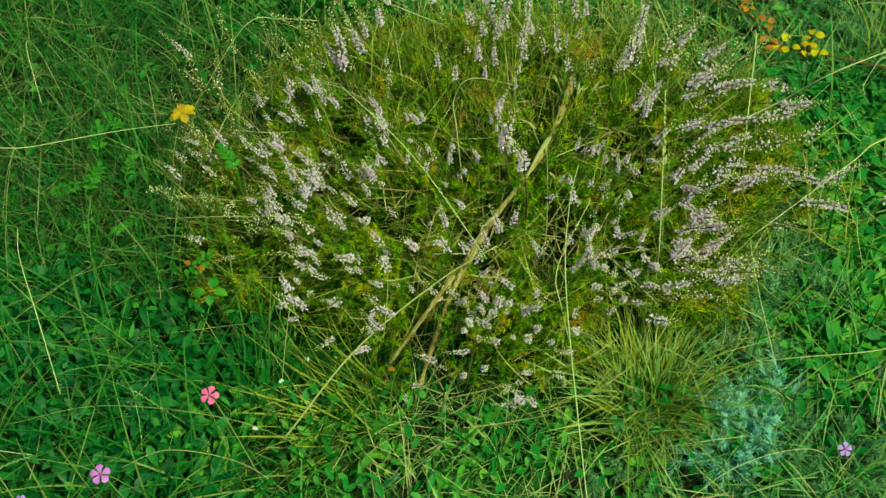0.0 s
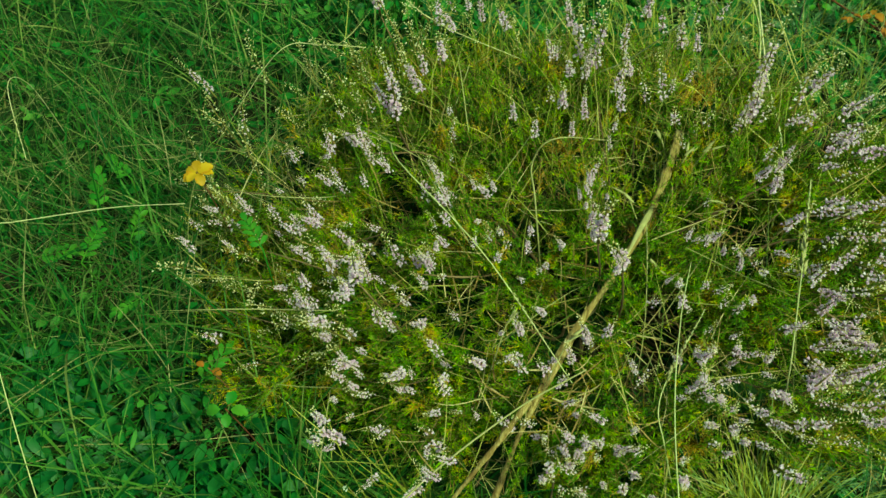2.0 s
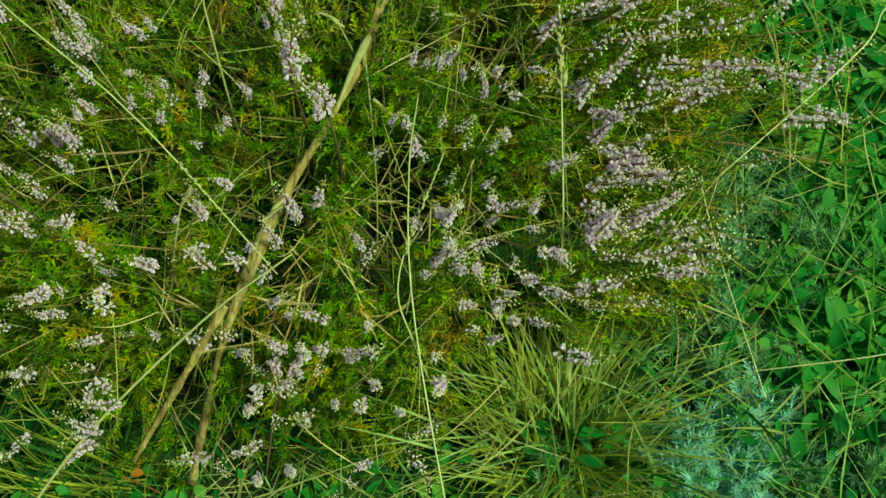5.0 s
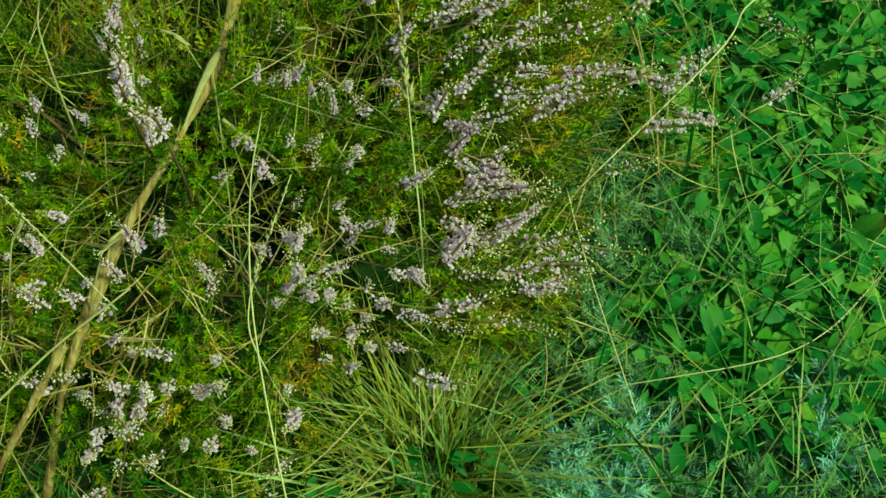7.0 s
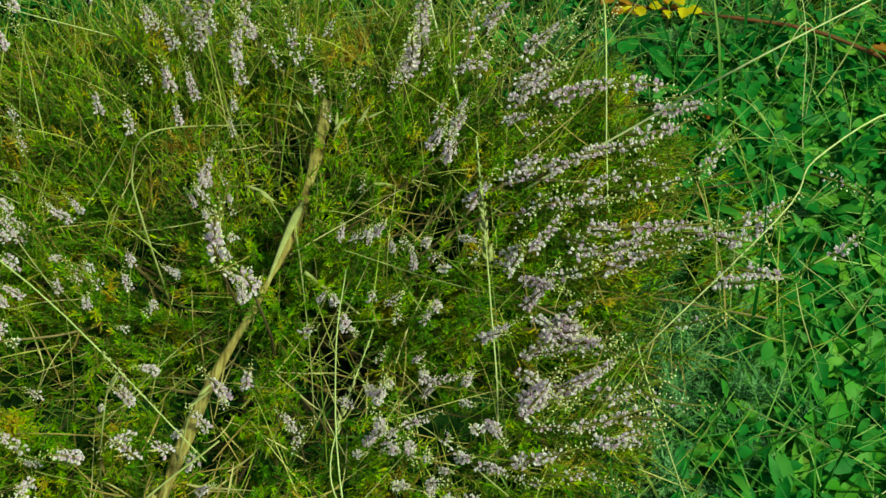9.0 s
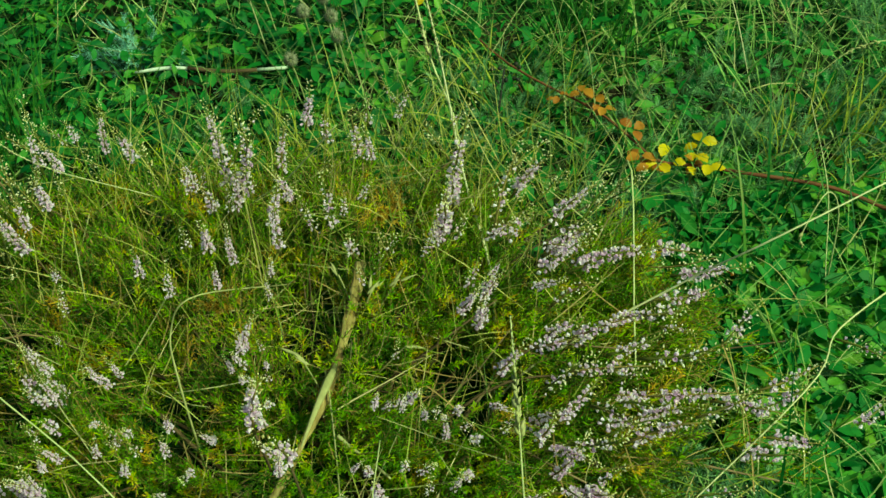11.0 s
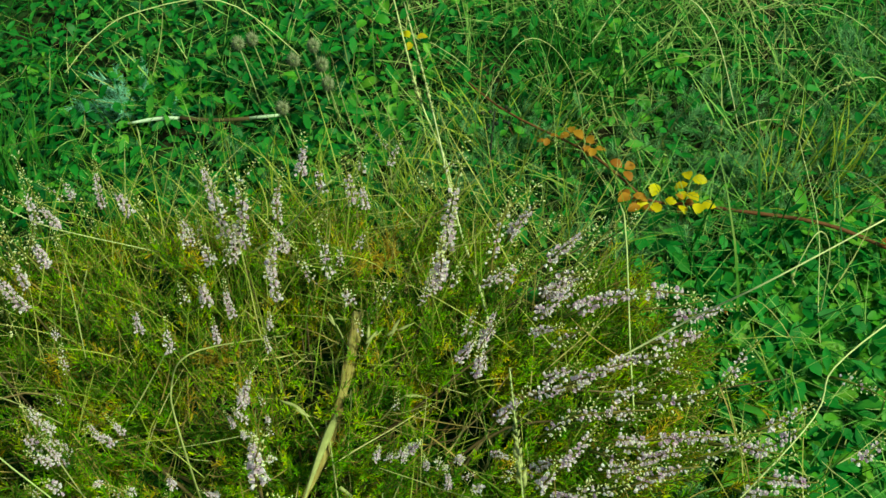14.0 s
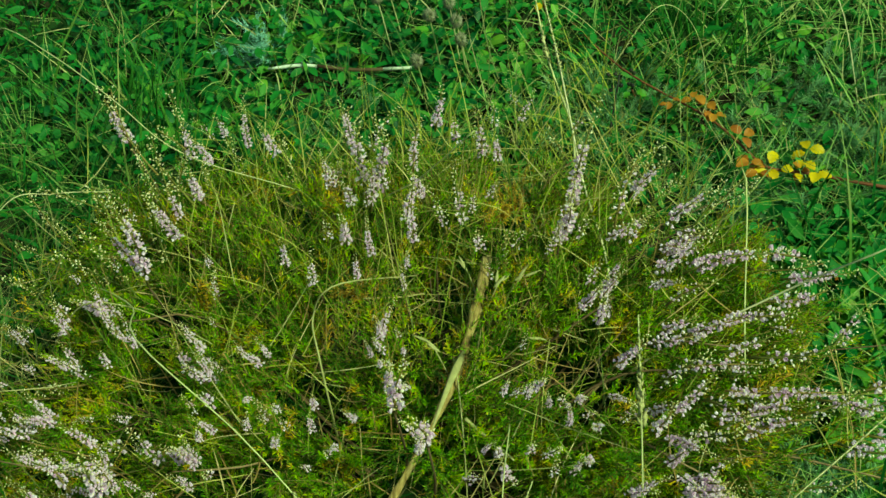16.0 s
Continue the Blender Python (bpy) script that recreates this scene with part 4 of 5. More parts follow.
# ---- leaves ----
def leaf_mesh(name, length, width, mat, widest=0.6, arch=0.5, fold=0.25, rows=6, notch=0.0, seed=0, blunt=0.8):
    """An egg-shaped leaf along +x with a keel along its midrib, an arched blade and a short stalk."""
    rnd = random.Random(seed)
    verts, faces = [], []
    cols = (-1.0, -0.5, 0.0, 0.5, 1.0)
    z, x, ang = 0.0, 0.0, 0.35
    for i in range(rows + 1):
        s = i / rows
        w = math.sin(math.pi * min(1, s ** (math.log(0.5) / math.log(widest)))) ** blunt
        w = max(w, 0.09 if s < 0.5 else 0.03) * width * 0.5
        if notch and 0 < i < rows and i % 2:
            w *= 1 - notch
        wav = rnd.uniform(-0.04, 0.04) * width
        for c in cols:
            verts.append((x, c * w, z + fold * abs(c) * w + wav * c * abs(c)))
        x += length / rows * math.cos(ang)
        z += length / rows * math.sin(ang)
        ang -= arch * 2.0 / rows
    k = len(cols)
    for i in range(rows):
        for j in range(k - 1):
            a = i * k + j
            faces.append((a, a + 1, a + 1 + k, a + k))
    return mesh_of(name, verts, faces, mat)


def broad_plants():
    """Low rosettes of smooth oval leaves, thickest on the open ground beside the heather."""
    rnd = random.Random(5)
    spoons = [leaf_mesh("leaf", rnd.uniform(0.022, 0.032), rnd.uniform(0.0105, 0.0145), M_LEAF, 0.66 + 0.02 * (k % 3), rnd.uniform(0.3, 0.7), rnd.uniform(0.08, 0.25), 8, 0, 30 + k, 0.55) for k in range(10)]
    blades = [leaf_mesh("leaf", rnd.uniform(0.022, 0.034), rnd.uniform(0.0075, 0.0115), M_LEAF, 0.58 + 0.03 * (k % 4), rnd.uniform(0.3, 0.8), rnd.uniform(0.1, 0.4), 7, 0, k) for k in range(10)]
    beds = ((180, 0.49, 0.76, 0.05, 0.46, 0.0), (12, 0.46, 0.70, 0.40, 0.60, 0.0), (12, -0.10, 0.06, -0.18, -0.02, 0.0), (36, 0.0, 0.45, -0.18, 0.0, 0.0), (40, -0.10, 0.28, 0.53, 0.75, 0.0), (14, 0.25, 0.65, 0.60, 0.80, 0.0))
    for count, x0, x1, y0, y1, _ in beds:
        made = 0
        while made < count:
            x, y = rnd.uniform(x0, x1), rnd.uniform(y0, y1)
            if (bush_r2(x, y) < 0.8 and y > 0.0) or (0.42 < x < 0.53 and 0.08 < y < 0.25) or (0.42 < x < 0.60 and -0.08 < y < 0.07):
                continue
            made += 1
            big = rnd.uniform(0.8, 1.15) if x > 0.45 and y < 0.5 else rnd.uniform(0.6, 0.9)
            plant = thing("rosette_plant", x, y, height(x, y) + 0.002, "low green rosette plant with smooth oval leaves", "plant", "rosettes on the meadow floor", rnd.uniform(0, 360))
            for k in range(rnd.randint(5, 8)):
                tilt = rnd.uniform(-24, 8) if k > 2 else rnd.uniform(-48, -16)
                m = pose(0, 0, rnd.uniform(0.001, 0.012), 0, 0, k * 137.5 + rnd.uniform(-20, 20)) @ pose(0.003, 0, 0, rnd.uniform(-18, 18), tilt, 0) @ Matrix.Scale(big * rnd.uniform(0.7, 1.2), 4)
                part("leaf", (spoons if x > 0.42 or x < -0.02 else blades)[rnd.randrange(10)], None, plant, m=m)


def leaf_carpet(name, count, x0, x1, y0, y1, size, mat, label, keep=None):
    """Many oval leaves with a folded midrib, lying in layers close over the ground."""
    xy = scatter(count, x0, x1, y0, y1, keep)
    n = len(xy)
    ln = RNG.uniform(0.7, 1.2, n) * size
    wd = ln * RNG.uniform(0.36, 0.52, n)
    az, tilt, roll = RNG.uniform(0, 6.28, n), RNG.normal(0.25, 0.3, n), RNG.normal(0, 0.25, n)
    d = np.stack([np.cos(az) * np.cos(tilt), np.sin(az) * np.cos(tilt), np.sin(tilt)], -1)
    side = np.stack([-np.sin(az) * np.cos(roll), np.cos(az) * np.cos(roll), np.sin(roll)], -1)
    up = np.cross(d, side)
    p = np.column_stack([xy, ground_z(xy) + RNG.uniform(0.004, 0.030, n)])
    pts = []
    for s, w, lift in ((0.0, 0.10, 0.0), (0.25, 0.62, 0.04), (0.5, 0.95, 0.05), (0.75, 0.92, 0.02), (0.92, 0.55, -0.04), (1.0, 0.06, -0.08)):
        for c in (1, 0, -1):
            pts.append(p + d * (s * ln)[:, None] + side * (c * w * wd * 0.5)[:, None] + up * ((lift + 0.05 * abs(c) * w) * ln)[:, None])
    v = np.stack(pts, 1).reshape(-1, 3)
    quads = np.array([(r * 3 + c, r * 3 + c + 1, r * 3 + c + 4, r * 3 + c + 3) for r in range(5) for c in range(2)])
    f = (np.arange(n)[:, None, None] * 18 + quads[None]).reshape(-1, 4)
    tagged(part(name, big_mesh(name, v, f, mat), None), label, "leaves", kind="stuff")


def low_herbs():
    """Small leaves of clover and creeping herbs that fill the sward."""
    def keep(x, y):
        edge = np.minimum(np.minimum(x + 0.95, 1.2 - x), np.minimum(y + 0.65, 1.35 - y)) / 0.4
        return (bush_r2(x, y) > 0.72) & (RNG.uniform(0, 1, len(x)) < edge) & (RNG.uniform(0, 1, len(x)) > 0.6 * np.clip((y - 0.45) / 0.1, 0, 1) * np.clip((x - 0.22) / 0.1, 0, 1)) & (RNG.uniform(0, 1, len(x)) > 0.45 * np.clip((0.0 - x) / 0.25, 0, 1))
    xy = np.concatenate([scatter(25000, -0.95, 1.2, -0.65, 1.35, keep), scatter(1500, -0.25, 0.35, 0.48, 1.0, keep), scatter(2600, 0.46, 0.86, 0.04, 0.50, keep)])
    n = len(xy)
    ln, wd = RNG.uniform(0.007, 0.019, n), RNG.uniform(0.004, 0.009, n)
    ln[-2000:] *= 1.3
    wd[-2000:] *= 1.4
    az, tilt = RNG.uniform(0, 6.28, n), RNG.normal(0.15, 0.45, n)
    z0 = ground_z(xy) + RNG.uniform(0.004, 0.045, n)
    d = np.stack([np.cos(az) * np.cos(tilt), np.sin(az) * np.cos(tilt), np.sin(tilt)], -1)
    roll = RNG.normal(0, 0.35, n)
    side = np.stack([-np.sin(az) * np.cos(roll), np.cos(az) * np.cos(roll), np.sin(roll)], -1)
    up = np.cross(d, side)
    p = np.column_stack([xy, z0])
    pts = []
    for s, w, lift in ((0.0, 0.0, 0.0), (0.35, 0.85, 0.06), (0.35, -0.85, 0.06), (0.4, 0.0, -0.02), (0.75, 0.8, 0.0), (0.75, -0.8, 0.0), (0.78, 0.0, -0.06), (1.05, 0.0, -0.14)):
        pts.append(p + d * (s * ln)[:, None] + side * (w * wd * 0.5)[:, None] + up * (lift * ln)[:, None])
    v = np.stack(pts, 1).reshape(-1, 3)
    tris = np.array([(0, 1, 3), (0, 3, 2), (1, 4, 6), (1, 6, 3), (3, 6, 5), (3, 5, 2), (4, 7, 6), (6, 7, 5)])
    f = (np.arange(n)[:, None, None] * 8 + tris[None]).reshape(-1, 3)
    tagged(part("low_herb", big_mesh("low_herb", v, f, M_HERB), None), "carpet of small green clover and herb leaves", "herbs", kind="stuff")


def feathery(name, x, y, spread, count, mat, label, category, tall, group, needle=0.0045):
    """A soft tuft of finely cut grey leaves."""
    root = thing(name, x, y, height(x, y), label, category, group)
    for k in range(max(10, count // 5)):
        a, q = rr(0, 6.28), math.sqrt(rr(0, 1)) * spread
        t = math.degrees(rr(0.15, 0.85) + 0.5 * q / spread)
        m = pose(q * math.cos(a), q * math.sin(a), 0, 0, 0, math.degrees(a)) @ pose(0, 0, 0, rr(-25, 25), t, rr(0, 360)) @ Matrix.Scale(tall / 0.04 * rr(0.7, 1.15), 4)
        part("frond", FRONDS[mat.name][int(rr(0, 7.99))], None, root, m=m)


def frond_mesh(mat):
    """One finely cut leaf along +z: a rib with side ribs, all set with narrow teeth."""
    bits = []
    length = rr(0.034, 0.046)
    up = Vector((0, 0, 1))
    sprigs = [(Vector((0, 0, 0)), up, length)]
    for k in range(6):
        s = Matrix.Rotation(rr(0, 6.28), 3, up) @ Vector((1, 0, 0))
        h = length * (0.15 + 0.13 * k)
        sprigs.append((Vector((0, 0, h)), (up * 0.8 + s * 0.7).normalized(), length * rr(0.3, 0.5)))
    for p, d, ln in sprigs:
        bits.append(shoot_mesh_points(p, d, ln, int(ln * 1700), rr(0.0045, 0.0075), rr(-0.25, 0.25), 0.075)[0])
    v = np.concatenate(bits)
    return big_mesh("frond", v, np.arange(len(v)).reshape(-1, 4), mat)


FRONDS = {m.name: [frond_mesh(m) for _ in range(8)] for m in (M_SILVER, M_SAGE, M_WORM)}
broad_plants()
low_herbs()
leaf_carpet("leaf_carpet", 1500, 0.49, 0.84, 0.07, 0.50, 0.024, M_CARPET, "close carpet of green oval leaves beside the heather", lambda x, y: (x > 0.49 + 0.3 * np.abs(y - 0.17)) & (RNG.uniform(0, 1, len(x)) < (0.86 - x) / 0.1))
leaf_carpet("small_leaf_carpet", 1700, 0.20, 0.86, 0.46, 0.90, 0.013, M_HERB, "small green leaves among the grass behind the heather", lambda x, y: RNG.uniform(0, 1, len(x)) < np.minimum((x - 0.20) / 0.08, (0.86 - x) / 0.1) * np.minimum(1, (0.9 - y) / 0.15))
leaf_carpet("dark_leaf_carpet", 1200, -0.36, 0.02, -0.20, 0.10, 0.021, M_DEEP, "close carpet of dark green oval leaves in the grass", lambda x, y: (bush_r2(x, y) > 0.85) & (RNG.uniform(0, 1, len(x)) < np.minimum((x + 0.36) / 0.08, (0.02 - x) / 0.06)))
leaf_carpet("leaf_carpet", 1000, -0.22, 0.26, 0.50, 0.84, 0.016, M_DEEP, "carpet of dark green leaves behind the heather", lambda x, y: RNG.uniform(0, 1, len(x)) < np.minimum((x + 0.22) / 0.1, (0.84 - y) / 0.1))
for sx, sy, sp, n in ((0.443, 0.003, 0.017, 260), (0.467, 0.046, 0.016, 150), (0.60, 0.05, 0.025, 70), (0.040, 0.650, 0.018, 50)):
    feathery("wormwood_tuft", sx, sy, sp, n, M_SILVER, "silvery wormwood tuft with finely cut leaves", "plant", 0.048, "silvery tufts beside the heather", 0.0055)
for sx, sy, sp, n in ((0.645, 0.575, 0.035, 120), (0.50, -0.01, 0.04, 170), (0.54, 0.03, 0.04, 170), (0.475, -0.045, 0.04, 130), (0.57, 0.0, 0.04, 150), (0.52, -0.05, 0.04, 130), (0.455, 0.04, 0.03, 120), (0.58, 0.06, 0.035, 120), (0.43, -0.05, 0.03, 90), (0.61, 0.03, 0.04, 110),
                      (0.50, 0.19, 0.035, 130), (0.515, 0.155, 0.035, 130), (0.49, 0.125, 0.03, 110), (0.50, 0.235, 0.03, 80)):
    feathery("wormwood_mat", sx, sy, sp, int(n * 0.75), M_WORM, "low grey-green wormwood mat with finely cut leaves", "plant", 0.033, "grey wormwood mats beside the heather")
for sx, sy, sp, n in ((0.366, 0.02, 0.03, 120), (0.485, 0.165, 0.05, 260), (0.455, 0.115, 0.04, 160), (0.47, 0.215, 0.04, 130), (0.52, 0.005, 0.05, 170), (0.57, -0.03, 0.06, 170), (0.462, 0.474, 0.035, 260), (0.50, 0.57, 0.05, 120), (0.58, 0.55, 0.05, 120), (0.33, 0.60, 0.05, 120), (0.12, 0.57, 0.05, 90), (0.64, 0.59, 0.06, 120), (0.70, 0.70, 0.07, 120), (0.42, 0.60, 0.05, 90),
                      (-0.13, -0.02, 0.05, 60), (0.30, -0.10, 0.05, 70), (0.60, 0.33, 0.04, 60), (0.36, -0.03, 0.035, 70), (0.16, -0.12, 0.05, 60), (0.54, 0.62, 0.05, 90)):
    feathery("grey_herb_tuft", sx, sy, sp, n, M_SAGE, "grey-green feathery herb tuft among the grass", "plant", 0.056 if 0.44 < sx < 0.5 and 0.1 < sy < 0.25 else 0.040, "feathery herb tufts")


# ---- grass tuft ----
def grass_tuft(x, y, count, longest, spread, mat, label, lean=0.0, toward=0.0, seed=3):
    root = thing("grass_tuft", x, y, height(x, y), label, "grass tuft", "grass tufts round the heather")
    kinds = []
    for k in range(12):
        v, f = ribbons(np.zeros((1, 3)), np.zeros(1), np.array([longest * rr(0.5, 1.0)]), np.array([rr(0.05, 0.4)]), np.array([rr(0.1, 1.0)]), np.array([rr(0.0011, 0.0023)]), 7, 0.5, 0.05)
        kinds.append(big_mesh("blade", v, f, mat))
    rnd = random.Random(seed)
    slope = Matrix.Rotation(radians(lean), 4, Vector((-math.sin(radians(toward)), math.cos(radians(toward)), 0)))
    for k in range(count):
        a, q = rnd.uniform(0, 6.28), spread * math.sqrt(rnd.random())
        m = Matrix.Translation((q * math.cos(a), q * math.sin(a), 0)) @ slope @ pose(0, 0, 0, 0, 0, math.degrees(a) + rnd.uniform(-80, 80)) @ pose(0, 0, 0, rnd.uniform(-12, 12), rnd.uniform(-14, 22), 0) @ Matrix.Scale(rnd.uniform(0.7, 1.1), 4)
        part("blade", kinds[rnd.randrange(12)], None, root, m=m)


grass_tuft(0.362, 0.040, 270, 0.145, 0.034, M_TUFT, "yellow-green grass tuft with arching blades at the heather's foot")
grass_tuft(0.368, 0.034, 260, 0.135, 0.040, M_PALE, "pale green fine-bladed grass tuft at the heather's foot", 10, 270, 31)
grass_tuft(0.372, 0.0, 120, 0.11, 0.035, M_TUFT, "short yellow-green grass tuft at the heather's foot", 25, 95, 33)
grass_tuft(0.10, -0.02, 120, 0.15, 0.045, M_TUFT, "yellowing grass tuft leaning out from under the heather", 35, 215, 5)
grass_tuft(0.02, -0.03, 90, 0.15, 0.05, M_GRASS, "green grass tuft with broad arching blades", 20, 20, 6)
grass_tuft(0.285, 0.50, 110, 0.11, 0.06, M_TUFT, "thin yellow-green grass tuft behind the heather", 0, 0, 7)
grass_tuft(0.20, 0.49, 80, 0.13, 0.05, M_TUFT, "thin yellow-green grass tuft behind the heather", 0, 0, 17)
grass_tuft(0.37, 0.60, 60, 0.10, 0.05, M_TUFT, "thin yellow-green grass tuft near the bramble", 0, 0, 18)
grass_tuft(0.60, 0.62, 60, 0.09, 0.06, M_PALE, "pale fine grass tuft in the meadow", 0, 0, 19)
grass_tuft(0.435, 0.66, 90, 0.12, 0.04, M_GRASS, "upright green grass tuft in the meadow", 0, 0, 8)
grass_tuft(0.62, 0.53, 70, 0.11, 0.045, M_TUFT, "thin dry grass tuft near the bramble", 15, 300, 9)
grass_tuft(-0.06, 0.53, 90, 0.14, 0.05, M_GRASS, "green grass tuft in the meadow", 15, 90, 10)


grass_tuft(-0.235, 0.03, 60, 0.15, 0.05, M_GRASS, "green bent-over grass tuft beside the heather", 55, 20, 21)
grass_tuft(-0.27, 0.12, 60, 0.15, 0.06, M_GRASS, "green bent-over grass tuft beside the heather", 40, 330, 22)
grass_tuft(-0.20, 0.24, 80, 0.16, 0.06, M_GRASS, "green bent-over grass tuft beside the heather", 40, 200, 23)


# ---- tall grass stalks ----
def seed_head(line, fat, gap=0.0022, seed=0):
    """Overlapping spikelets up the last stretch of a stalk."""
    rnd = random.Random(seed)
    total = sum((line[i + 1] - line[i]).length for i in range(len(line) - 1))
    n = max(6, int(total / gap))
    bits = []
    for k in range(n):
        u = k / n * (len(line) - 1)
        i = int(u)
        c = line[i].lerp(line[i + 1], u - i)
        d = (line[i + 1] - line[i]).normalized()
        o = d.orthogonal().normalized()
        o = (Matrix.Rotation(k * 2.6 + rnd.uniform(-0.5, 0.5), 3, d) @ o)
        ax = (d * 1.0 + o * 0.45).normalized()
        r = fat * rnd.uniform(0.7, 1.2) * (1.15 - 0.8 * k / n)
        s = ax.orthogonal().normalized()
        t = ax.cross(s)
        ln = r * 4.2
        ring = [c + ax * ln * 0.4 + (s * math.cos(2.094 * j) + t * math.sin(2.094 * j)) * r for j in range(3)]
        bits.append((np.array([tuple(c)] + [tuple(p) for p in ring] + [tuple(c + ax * ln)]), [(0, 2, 1), (0, 3, 2), (0, 1, 3), (4, 1, 2), (4, 2, 3), (4, 3, 1)]))
    return join(bits)


def grass_stalk(ctrl, r=0.0009, head=0.0, fat=0.0011, label="tall thin grass stalk, yellow-green, rising through the heather", mat=None, name="grass_stalk", group="tall grass stalks"):
    base = Vector(ctrl[0])
    pts = [p - base for p in smooth_line(ctrl, 22)]
    root = thing(name, *base, label, "grass", group)
    radii = [0.68 * r * (1 - 0.45 * i / 22) for i in range(23)]
    part("stem", tube_mesh("stem", pts, radii, mat or M_STALK, 5), None, root)
    if head > 0:
        n = max(2, int(22 * head))
        line = pts[-n - 1:]
        v, f = seed_head(line, fat, seed=int(abs(base.x) * 900))
        part("seed_head", mesh_of("seed_head", v, f, M_STRAW), None, root)


grass_stalk([(0.35, -0.20, 0.0), (0.312, -0.09, 0.13), (0.281, 0.04, 0.18), (0.274, 0.12, 0.19), (0.276, 0.18, 0.178)], 0.0009)
grass_stalk([(0.352, 0.06, 0.0), (0.360, 0.115, 0.100), (0.354, 0.162, 0.183), (0.346, 0.212, 0.255)], 0.0010, 0.28, 0.0018, "tall grass stalk with a pale narrow seed head")
grass_stalk([(0.432, 0.45, 0.0), (0.435, 0.410, 0.150), (0.435, 0.301, 0.106), (0.437, 0.253, 0.094), (0.452, 0.148, 0.088), (0.472, 0.039, 0.101)], 0.0010)
grass_stalk([(-0.06, 0.35, 0.0), (-0.033, 0.316, 0.102), (0.023, 0.262, 0.163), (0.055, 0.198, 0.224), (0.129, 0.143, 0.205), (0.205, 0.080, 0.150)], 0.0010, 0.15, 0.0008, "long arching grass stalk over the heather")
grass_stalk([(0.33, 0.27, 0.0), (0.361, 0.279, 0.086), (0.455, 0.303, 0.154), (0.500, 0.291, 0.218), (0.570, 0.317, 0.244)], 0.0013, 0.0, 0.001, "straight pale green stalk leaning out of the heather")
grass_stalk([(0.66, 0.37, 0.0), (0.629, 0.344, 0.108), (0.558, 0.282, 0.140), (0.524, 0.224, 0.169), (0.444, 0.157, 0.131)], 0.0011, 0.2, 0.0008)
grass_stalk([(-0.43, 0.08, 0.0), (-0.316, 0.096, 0.178), (-0.231, 0.109, 0.200), (-0.152, 0.128, 0.213), (-0.089, 0.129, 0.233)], 0.0008, 0.0, 0.001, "long pale stalk arching out over the grass")
grass_stalk([(0.335, 0.44, 0.0), (0.322, 0.488, 0.020), (0.316, 0.550, 0.035), (0.293, 0.602, 0.066), (0.272, 0.672, 0.118)], 0.0018, 0.3, 0.0013, "tall pair of golden grass stalks with seed heads")
grass_stalk([(0.345, 0.30, 0.0), (0.342, 0.34, 0.105), (0.323, 0.445, 0.090), (0.303, 0.585, 0.075), (0.279, 0.736, 0.053)], 0.0016, 0.3, 0.0012, "tall pair of golden grass stalks with seed heads")
grass_stalk([(0.30, 0.05, 0.0), (0.278, 0.060, 0.110), (0.269, 0.089, 0.136), (0.291, 0.151, 0.163)], 0.0009, 0.3, 0.0014, "bent grass stalk with a yellow seed head")
grass_stalk([(0.054, -0.102, 0.099), (0.103, -0.021, 0.129), (0.166, 0.047, 0.152), (0.214, 0.085, 0.165)], 0.0014, 0, 0, "dry straw stalk lying across the heather", M_STRAW, "dry_stalk", "dry straw stalks")
grass_stalk([(0.16, 0.21, 0.06), (0.149, 0.240, 0.140), (0.141, 0.271, 0.147), (0.158, 0.280, 0.172), (0.204, 0.332, 0.112)], 0.0012, 0, 0, "bent dry grass stalk in the heather", M_STRAW, "dry_stalk", "dry straw stalks")
grass_stalk([(0.405, 0.085, 0.0), (0.50, 0.075, 0.06), (0.58, 0.09, 0.073), (0.66, 0.165, 0.025)], 0.0007, 0.3, 0.0007, "low grass stalk lying towards the leafy ground")
grass_stalk([(0.246, 0.214, 0.120), (0.256, 0.207, 0.116), (0.268, 0.199, 0.113), (0.279, 0.190, 0.111)], 0.0019, 0, 0, "short pale straw lodged in the heather", M_STRAW, "dry_stalk", "dry straw stalks")
grass_stalk([(0.26, 0.215, 0.06), (0.262, 0.175, 0.100), (0.285, 0.215, 0.130)], 0.0009, 0, 0, "thin dry stalk crossing the straw", M_STRAW, "dry_stalk", "dry straw stalks")
grass_stalk([(0.235, 0.262, 0.116), (0.240, 0.238, 0.122), (0.246, 0.20, 0.112), (0.250, 0.165, 0.09), (0.25, 0.14, 0.05)], 0.0010, 0, 0, "thin dry stalk hanging from the dead stem", M_STRAW, "dry_stalk", "dry straw stalks")
grass_stalk([(0.30, -0.02, 0.02), (0.31, -0.06, 0.03), (0.325, -0.11, 0.025), (0.345, -0.16, 0.01)], 0.0011, 0, 0, "dry straw stalk lying in the grass", M_STRAW, "dry_stalk", "dry straw stalks")
grass_stalk([(0.14, 0.42, 0.0), (0.164, 0.408, 0.092), (0.204, 0.379, 0.164), (0.246, 0.350, 0.250)], 0.0010, 0, 0, "straight yellow-green stalk leaning over the heather's back")
grass_stalk([(-0.24, 0.64, 0.0), (-0.18, 0.583, 0.10), (-0.098, 0.506, 0.145), (-0.033, 0.447, 0.162), (0.030, 0.396, 0.163), (0.114, 0.392, 0.129)], 0.0008, 0.3, 0.0007, "thin stalk bowed over the heather's back")
grass_stalk([(-0.19, 0.34, 0.0), (-0.112, 0.371, 0.12), (-0.072, 0.384, 0.125), (-0.033, 0.392, 0.12)], 0.0007, 0.2, 0.0008, "thin pale stalk lying towards the heather")
